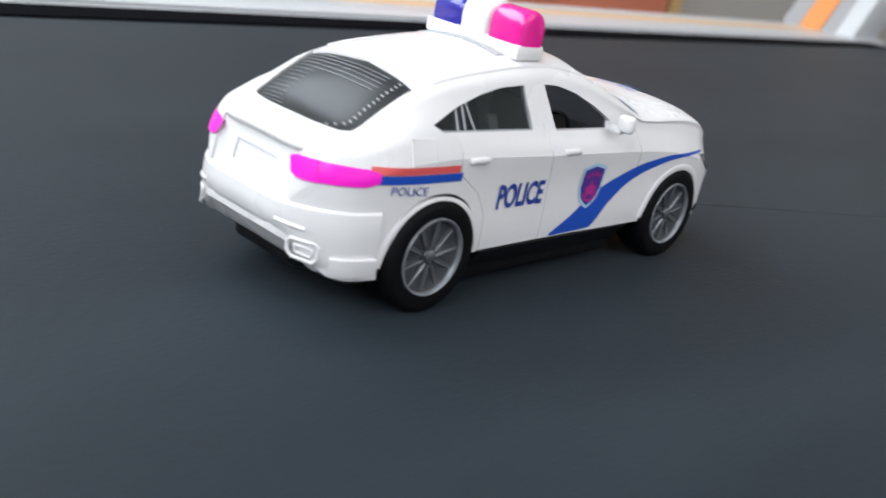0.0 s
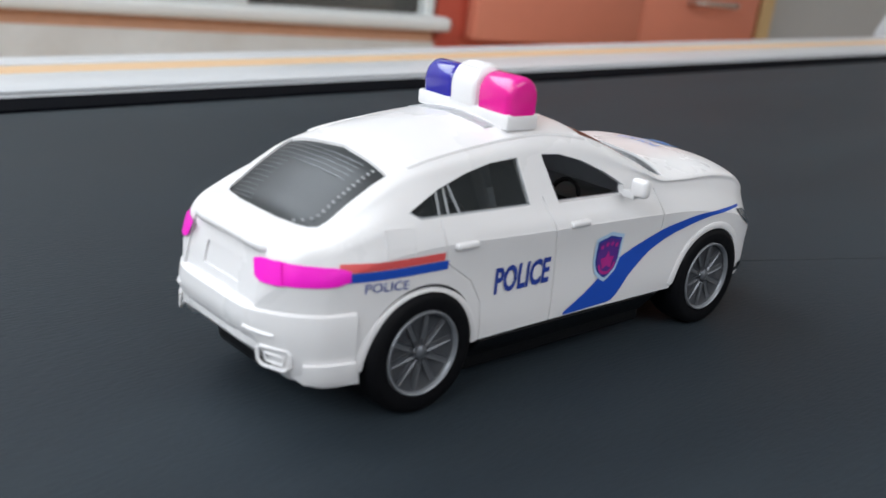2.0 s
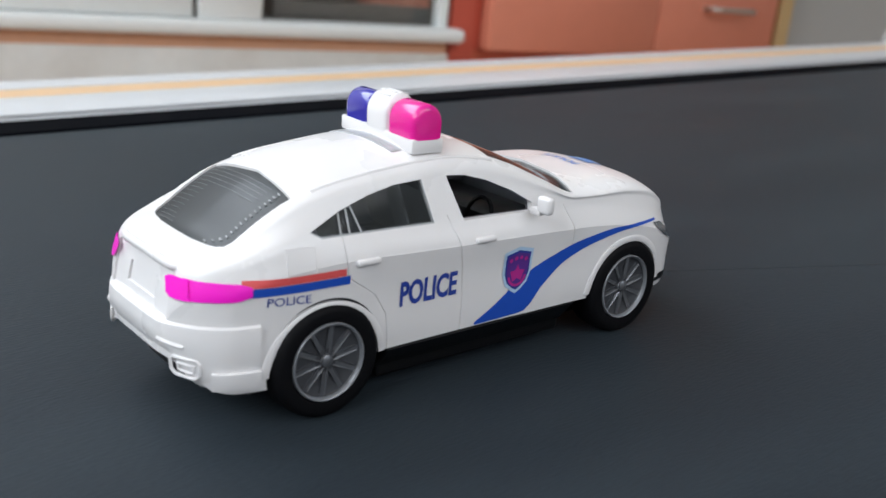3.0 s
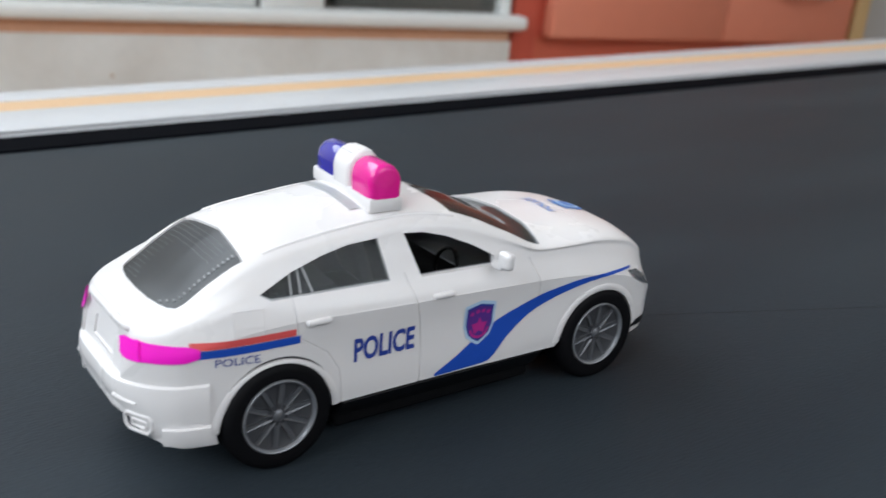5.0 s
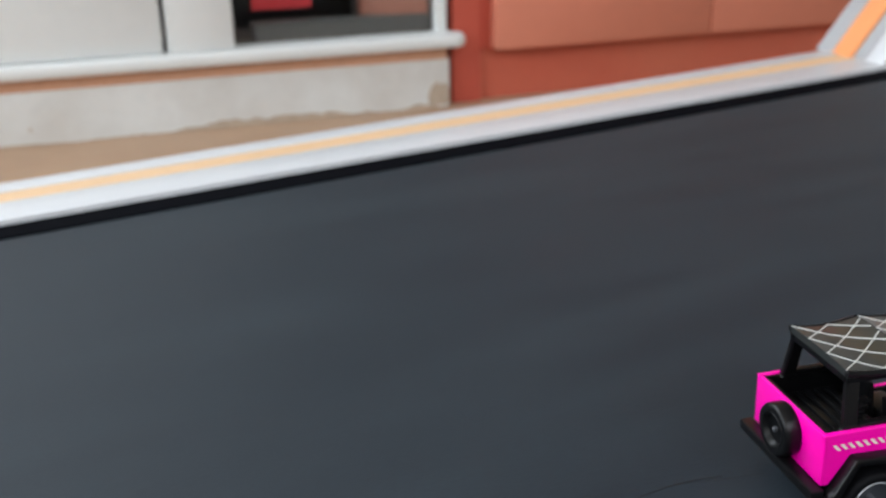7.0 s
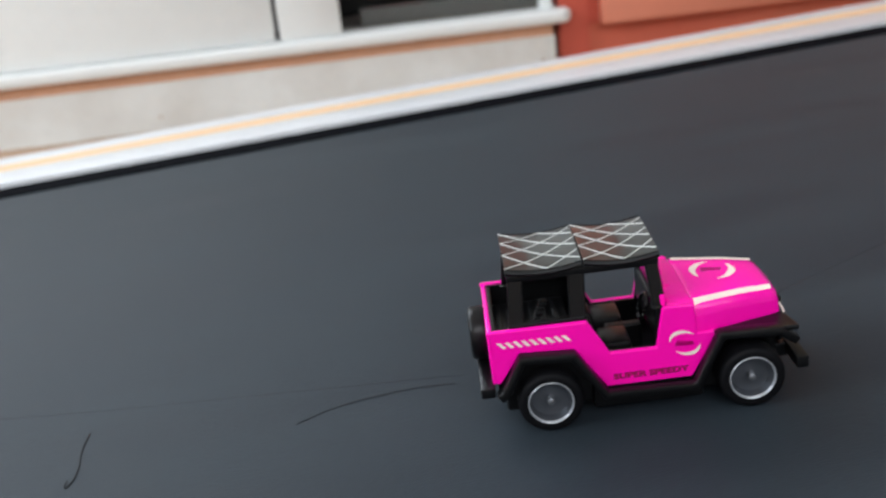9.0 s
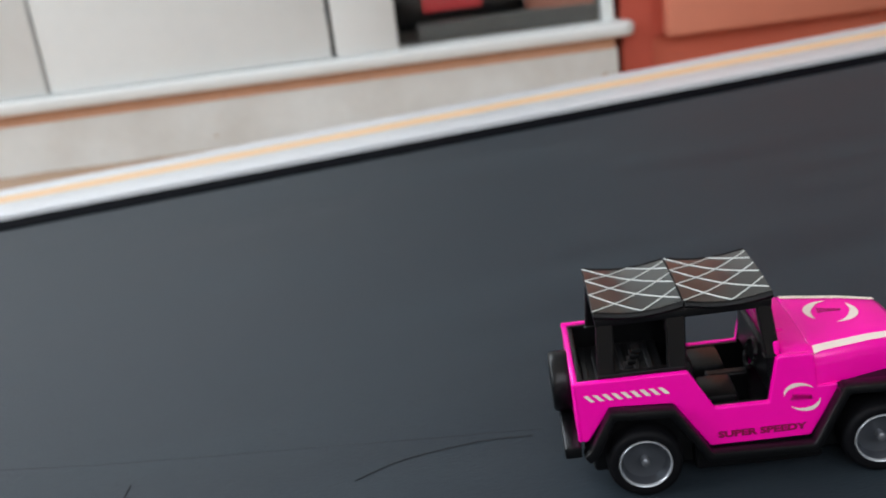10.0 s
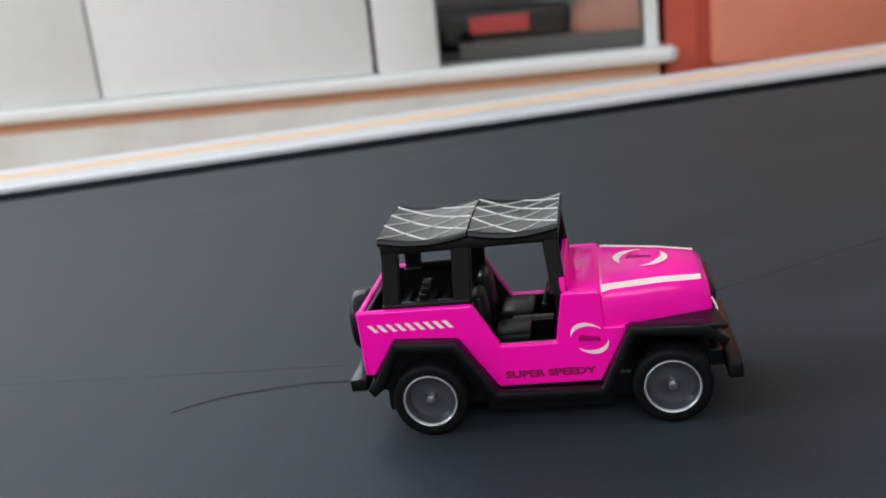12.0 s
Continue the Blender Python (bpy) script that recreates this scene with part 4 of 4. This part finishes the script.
# ---- toy off-road car ----
def jeep(m):
    """Built round its own centre line (y = 0), rear axle at x = 0."""
    j = thing("toy_jeep", "glossy pink plastic toy off-road car with black roof frame", "toy car", m)
    HW = .0193
    body = part("rear_panel", bevelled(box(-.0166, -.0150, -HW, HW, .0165, .0335), .0006), M_PINK, j, "pink rear panel", smooth=True)
    for s in (-1, 1):
        o2 = [(-.0155, .0165), (-.0168, .0338), (.0131, .0336), (.0192, .0224), (.0329, .0223), (.0352, .0345), (.0362, .0351), (.0440, .0349), (.0447, .0340), (.0452, .0255), (.0513, .0255), (.0432, .0112), (.0175, .0112), (.0084, .0250), (-.0075, .0258), (-.0139, .0165)]
        part("side_panel", bevelled(prism(o2, "y", s * HW, s * (HW - .0018)), .0005, 2), M_PINK, j, "pink side panel with a cut-away door")
    # bonnet, narrowing forwards
    rings = []
    for x, hw, zt, zb in ((.0362, .0180, .0356, .0240), (.0372, .0186, .0361, .0240), (.0436, .0186, .0360, .0240), (.0446, .0186, .0354, .0240), (.0453, .0188, .0357, .0240), (.0480, .0186, .0356, .0240), (.0600, .0156, .0351, .0240), (.0685, .0136, .0342, .0240), (.0708, .0128, .0326, .0240), (.0716, .0118, .0296, .0240)):
        prof = [(-1, zb), (-1.0, zb + .55 * (zt - zb)), (-.985, zt - .0034), (-.93, zt - .0014), (-.80, zt - .0004), (-.4, zt), (0, zt + .0002), (.4, zt), (.80, zt - .0004), (.93, zt - .0014), (.985, zt - .0034), (1.0, zb + .55 * (zt - zb)), (1, zb)]
        rings.append([(x, a * hw, z) for a, z in prof])
    bonnet = part("bonnet", loft(rings), M_PINK, j, "pink bonnet with cream stickers", smooth=True, sharp=50)

    def hood_z(x, v):
        zt = float(np.interp(x, (.0436, .0470, .0600, .0685), (.0357, .0356, .0351, .0342)))
        hw = float(np.interp(x, (.0436, .0470, .0600, .0685), (.0192, .0188, .0156, .0136)))
        a = abs(v) / hw
        return float(np.interp(a, (0, .4, .8, .93, .985), (zt + .0002, zt, zt - .0004, zt - .0014, zt - .0034)))

    def on_hood(bm, lift=0.0002):
        fine(bm, 0.0015)
        for v in bm.verts:
            v.co = (v.co.x, v.co.z, hood_z(v.co.x, v.co.z) + lift)
        return bm
    for stripe in ([(.0450, -.0180), (.0450, -.0159), (.0692, -.0101), (.0692, -.0119)], [(.0450, .0154), (.0450, .0134), (.0692, .0086), (.0692, .0103)]):
        part("bonnet_stripe", on_hood(flat(stripe)), M_CREAM, bonnet, "cream sticker stripe", smooth=True)
    def crescent(cx, cz, a0, a1, rx, rz, w, tilt):
        ang = np.linspace(a0, a1, 18)
        pts = []
        for k, t in enumerate(ang):
            pts.append((rx * math.cos(t), rz * math.sin(t)))
        for k, t in reversed(list(enumerate(ang))):
            q = w * math.sin(math.pi * k / 17) + .02
            pts.append((rx * (1 - q) * math.cos(t), rz * (1 - q) * math.sin(t)))
        c, d = math.cos(tilt), math.sin(tilt)
        return [(cx + c * x - d * z, cz + d * x + c * z) for x, z in pts]
    for a0 in (1.70, 1.70 + math.pi):
        part("bonnet_ring", on_hood(flat(crescent(.0553, .0020, a0, a0 + 2.35, .0070, .0070, .30, -0.2))), M_CREAM, bonnet, smooth=True)
    scribble = [(.0520 + .0004 * k, .0030 - .00005 * k + (.0011 if k % 2 else -.0011) * (1.4 - .06 * k)) for k in range(16)]
    part("bonnet_scribble", tube([(x, v, hood_z(x, v) + .0001) for x, v in scribble], 0.00026, 5), M_MAROON, bonnet)
    part("cowl_plate", bevelled(box(.0350, .0366, -.0178, .0178, .0335, .0384), .0006), M_PINK, bonnet, smooth=True)
    for v in (-.0052, .0052):
        part("cowl_vent", box(.0384, .0402, v - .0018, v + .0018, .0355, .0366, .0003), M_PINK, bonnet)

    # side stickers
    for s in (-1, 1):
        y = s * (HW + 0.0002)
        def stick(name, poly, mat, label=""):
            bm = flat(poly)
            for v in bm.verts:
                v.co.y = y
            return part(name, bm, mat, j, label)
        for k in range(9):
            x = -.0141 + .00240 * k
            stick("hatch_mark", [(x + .0018, .0283), (x + .0030, .0283), (x + .0012, .0303), (x - .0000, .0303)], M_CREAM)
        for a0 in (1.40, 1.40 + math.pi):
            stick("side_ring", crescent(.0412, .0228, a0, a0 + 2.35, .0050, .0037, .24, -.65), M_CREAM, "cream crescent sticker")
        part("side_scribble", tube([(x, y, z) for x, z in [(.0386 + .00036 * k, .0231 - .00004 * k + (.0006 if k % 2 else -.0006) * (1.5 - .05 * k)) for k in range(15)]], 0.00024, 5), M_MAROON, j)
        w = words("SUPER SPEEDY", .0195, .0422, .0134, .0154, 0.045)
        for v in w.verts:
            v.co.y = y
            if s > 0:
                v.co.x = .0617 - v.co.x
        part("lettering", w, M_MAROON, j, "dark red lettering along the sill")

    # black flares and sill, one line from tail to nose on each side
    line = [(-.0158, .0140), (-.0139, .0153), (-.0078, .0262), (.0088, .0252), (.0175, .0110), (.0432, .0106), (.0510, .0262), (.0690, .0256), (.0745, .0215)]
    for s in (-1, 1):
        pts, low = [Vector((x, 0, z)) for x, z in line], []
        for i, p in enumerate(pts):
            d = (pts[min(i + 1, len(pts) - 1)] - pts[max(i - 1, 0)]).normalized()
            low.append(p + Vector((d.z, 0, -d.x)) * .0028)
        poly = [(p.x, p.z) for p in pts] + [(p.x, p.z) for p in low[::-1]]
        part("flare", bevelled(prism(poly, "y", s * (HW - .0008), s * (HW + .0036)), .0006), M_BLACK, j, "black angular wheel flare and sill", smooth=True)
        part("fender_top", bevelled(prism([(.0500, s * .0185), (.0725, s * .0118), (.0740, s * (HW + .003)), (.0500, s * (HW + .003))], "z", .0240, .0256), .0004), M_BLACK, j)
    part("underbody", box(-.0130, .0700, -.0140, .0140, .0036, .0115, .001), M_BLACK, j, "black under-body")
    # added black block in place of the dark shade between the wheels
    part("skid_plate", box(.0135, .0465, -.0178, .0178, .0034, .0112, .0008), M_BLACK, j)
    part("floor_pan", box(-.0150, .0445, -HW + .0017, HW - .0017, .0115, .0135), M_BLACK, j)
    part("rear_bumper", box(-.0205, -.0160, -.0212, .0212, .0130, .0164, .0006), M_BLACK, j, "black rear bumper", smooth=True)
    part("front_bumper", box(.0735, .0772, -.0215, .0215, .0106, .0146, .0006), M_BLACK, j, "black front bumper", smooth=True)
    part("bumper_bracket", box(.070, .0745, -.0110, .0110, .0095, .0140, .0004), M_BLACK, j)
    part("grille", box(.0708, .0728, -.0112, .0112, .0145, .0300, .0012), M_BLACK, j, "black grille", smooth=True)
    for k in range(5):
        part("grille_slat", box(.0726, .0734, -.0056 + .0025 * k, -.0045 + .0025 * k, .0170, .0270, .0002), M_BLACK, j)
    for s in (-1, 1):
        h = lathe([(.0028, 0), (.0028, .0009), (.0022, .0014), (.0001, .0016)], 20)
        part("headlight", h, M_LENS, j, "round clear headlight", smooth=True, m=pose(.0717, s * .0083, .0252, 0, 0, -90))
    for s in (-1, 1):
        inner = [(-.0148, .0135), (-.0150, .0333), (.0130, .0332), (.0189, .0221), (.0330, .0220), (.0351, .0358), (.0361, .0358), (.0361, .0135)]
        part("inner_side", prism(inner, "y", s * (HW - .0019), s * (HW - .0028)), M_BLACK, j, "black inner side")
    part("inner_back", box(-.0150, -.0138, -.0174, .0174, .0135, .0330, .0003), M_BLACK, j)
    part("engine_bay", box(.0455, .0707, -.0112, .0112, .0110, .0245, .0005), M_BLACK, j)
    part("cream_string", tube(spline([(.0714, -.0122, .0285), (.0724, -.0126, .0262), (.0727, -.0130, .0238), (.0733, -.0134, .0206)], 4), .0003, 5), M_CREAM, j, "short cream string at the nose")
    # interior
    part("rear_bed", box(-.0148, .0095, -.0175, .0175, .0240, .0262, .0005), M_BLACK, j)
    for k in range(6):
        part("bed_rib", box(-.0130 + .0036 * k, -.0112 + .0036 * k, -.0150, .0150, .0262, .0272, .0003), M_BLACK, j)
    for k in range(7):
        part("bench_rib", box(-.0040 + .0007 * k, -.0018 + .0007 * k, -.0120, -.0086, .0274 + .0016 * k, .0286 + .0016 * k, .0002), M_BLACK, j)
    for v in (-.0085, .0085):
        seat = part("seat", box(.0170, .0265, v - .006, v + .006, .0185, .0232, .0012), M_BLACK, j, "black seat", smooth=True)
        bk = box(.0135, .0166, v - .0050, v + .0050, .0200, .0336, .0012)
        for q in bk.verts:
            q.co.x -= (q.co.z - .02) * .12
        part("seat_back", bk, M_BLACK, seat, smooth=True)
    part("gear_console", box(.0205, .0320, -.0016, .0016, .0135, .0222, .0006), M_BLACK, j)
    part("dashboard", box(.0335, .0365, -.0170, .0170, .0225, .0345, .0010), M_BLACK, j)
    part("steering_wheel", tube([(.0312 + .0012 * math.sin(a), -.0085 + .0040 * math.cos(a), .0315 + .0036 * math.sin(a)) for a in np.linspace(0, 2 * math.pi, 17)], .0006, 5), M_BLACK, j)

    # roof frame, leaning in towards the top
    RZ, RW, BW = .0492, .0150, .0178
    frame_part = new("roof_frame")
    frame_part.parent, frame_part.empty_display_size = j, 0.005
    tagged(frame_part, "black roof frame")
    for s in (-1, 1):
        for nm, xb0, xb1, xt0, xt1, zb in (("rear_post", -.0098, -.0052, -.0085, -.0042, .0330), ("middle_post", .0082, .0130, .0092, .0142, .0330), ("front_post", .0330, .0368, .0316, .0354, .0345)):
            bm = bmesh.new()
            ring = []
            for z, x0, x1, w in ((zb, xb0, xb1, BW), (RZ, xt0, xt1, RW)):
                ring.append([(x0, s * w, z), (x1, s * w, z), (x1, s * (w - .0022), z), (x0, s * (w - .0022), z)])
            part(nm, bevelled(loft(ring), .0004), M_BLACK, frame_part, smooth=True)
        part("lower_rail", box(-.0098, .0130, min(s * BW, s * (BW - .0022)), max(s * BW, s * (BW - .0022)), .0328, .0348, .0004), M_BLACK, frame_part)
        part("upper_rail", box(-.0088, .0358, min(s * (RW + .0003), s * (RW - .0024)), max(s * (RW + .0003), s * (RW - .0024)), .0470, .0500, .0005), M_BLACK, frame_part, smooth=True)
    part("rear_rail", box(-.0088, -.0060, -RW, RW, .0470, .0500, .0005), M_BLACK, frame_part)
    part("front_rail", box(.0328, .0358, -RW, RW, .0470, .0500, .0005), M_BLACK, frame_part)
    def sag(u, v):
        """Roof cloth height: each bay dips between its bows and bulges a little across."""
        return .0514 - .0014 * math.sin(math.pi * u) + .0006 * (1 - (v / .0152) ** 2)
    for x0, x1 in ((-.0090, .0136), (.0140, .0360)):
        rings = []
        for u in np.linspace(0, 1, 13):
            x = x0 + (x1 - x0) * u
            vs_ = np.linspace(-.0153, .0153, 13)
            rings.append([(x, v, sag(u, v)) for v in vs_] + [(x, v, .0494) for v in vs_[::-1]])
        panel = part("roof_panel", loft(rings), M_ROOFTOP, frame_part, "dark roof panel with a raised diamond net", smooth=True, sharp=50)
        for q in (-.0151, .0151):
            part("roof_edge", tube([(x0 + (x1 - x0) * u, q, sag(u, q) - .0007) for u in np.linspace(0, 1, 13)], .0010, 8), M_BLACK, panel, smooth=True)
        for d in (-1, 1):
            for k in range(-5, 5):
                pts = []
                for t in np.linspace(0, 1, 61):
                    v = -.0146 + .0292 * t
                    u = (k + d * 3 * t + (0 if d > 0 else 3)) * .55
                    if -0.001 <= u <= 1.001:
                        pts.append((x0 + (x1 - x0) * u, v, sag(u, v) + .0001))
                if len(pts) > 2:
                    part("net_rib", tube(pts, .00021, 5), M_NET, panel, smooth=True)
    # wheels and spare
    for x in (0, .0602):
        for s in (-1, 1):
            wheel("wheel", j, pose(x, s * .0186, .0099, 0, 20, 0 if s < 0 else 180), .0099, .0070, .0085, 0, M_RIMBRIGHT, M_RIMDISH, .18)
    wheel("spare_wheel", j, pose(-.0188, 0, .0252, 0, 0, 270), .0084, .0056, .0060, 0, M_BLACK, M_BLACK, .42, M_BLACK)
    return j


jeep(TM @ pose(0.5248, -0.1542, 0, 0, 0, -11.76))


# ---- thread and hairs on the belt ----
def strand(name, pts, r, label, category):
    ob = mesh_object(name, tube(spline(pts, 6), r, 5), M_THREAD, True)
    ob.matrix_basis = TM
    return tagged(ob, label, category)


strand("hair", [(0.4445, -0.1370, 0.0002), (0.4550, -0.1328, 0.0002), (0.4655, -0.1310, 0.0002), (0.4840, -0.1310, 0.0002), (0.4990, -0.1340, 0.0002)], 0.00013, "thin dark hair lying curved on the belt", "hair")
strand("hair", [(0.3718, -0.1395, 0.0003), (0.3712, -0.1430, 0.00025), (0.3726, -0.1425, 0.00025), (0.3745, -0.1350, 0.00025), (0.3742, -0.1230, 0.0002), (0.3758, -0.1110, 0.0002)], 0.00018, "short dark hooked hair lying on the belt", "hair")
strand("thread", [(0.1335, -0.0240, 0.0100), (0.2300, -0.0560, 0.0060), (0.3500, -0.0990, 0.0060), (0.4300, -0.1290, 0.0100), (0.4985, -0.1545, 0.0140)], 0.00006, "thin dark thread stretched between the two toy cars", "thread")
strand("thread", [(0.5955, -0.1690, 0.0250), (0.7200, -0.1330, 0.0300), (0.9000, -0.0810, 0.0360), (1.1000, -0.0230, 0.0430), (1.3200, 0.0400, 0.0500)], 0.00006, "thin dark thread leading forwards from the off-road car", "thread")
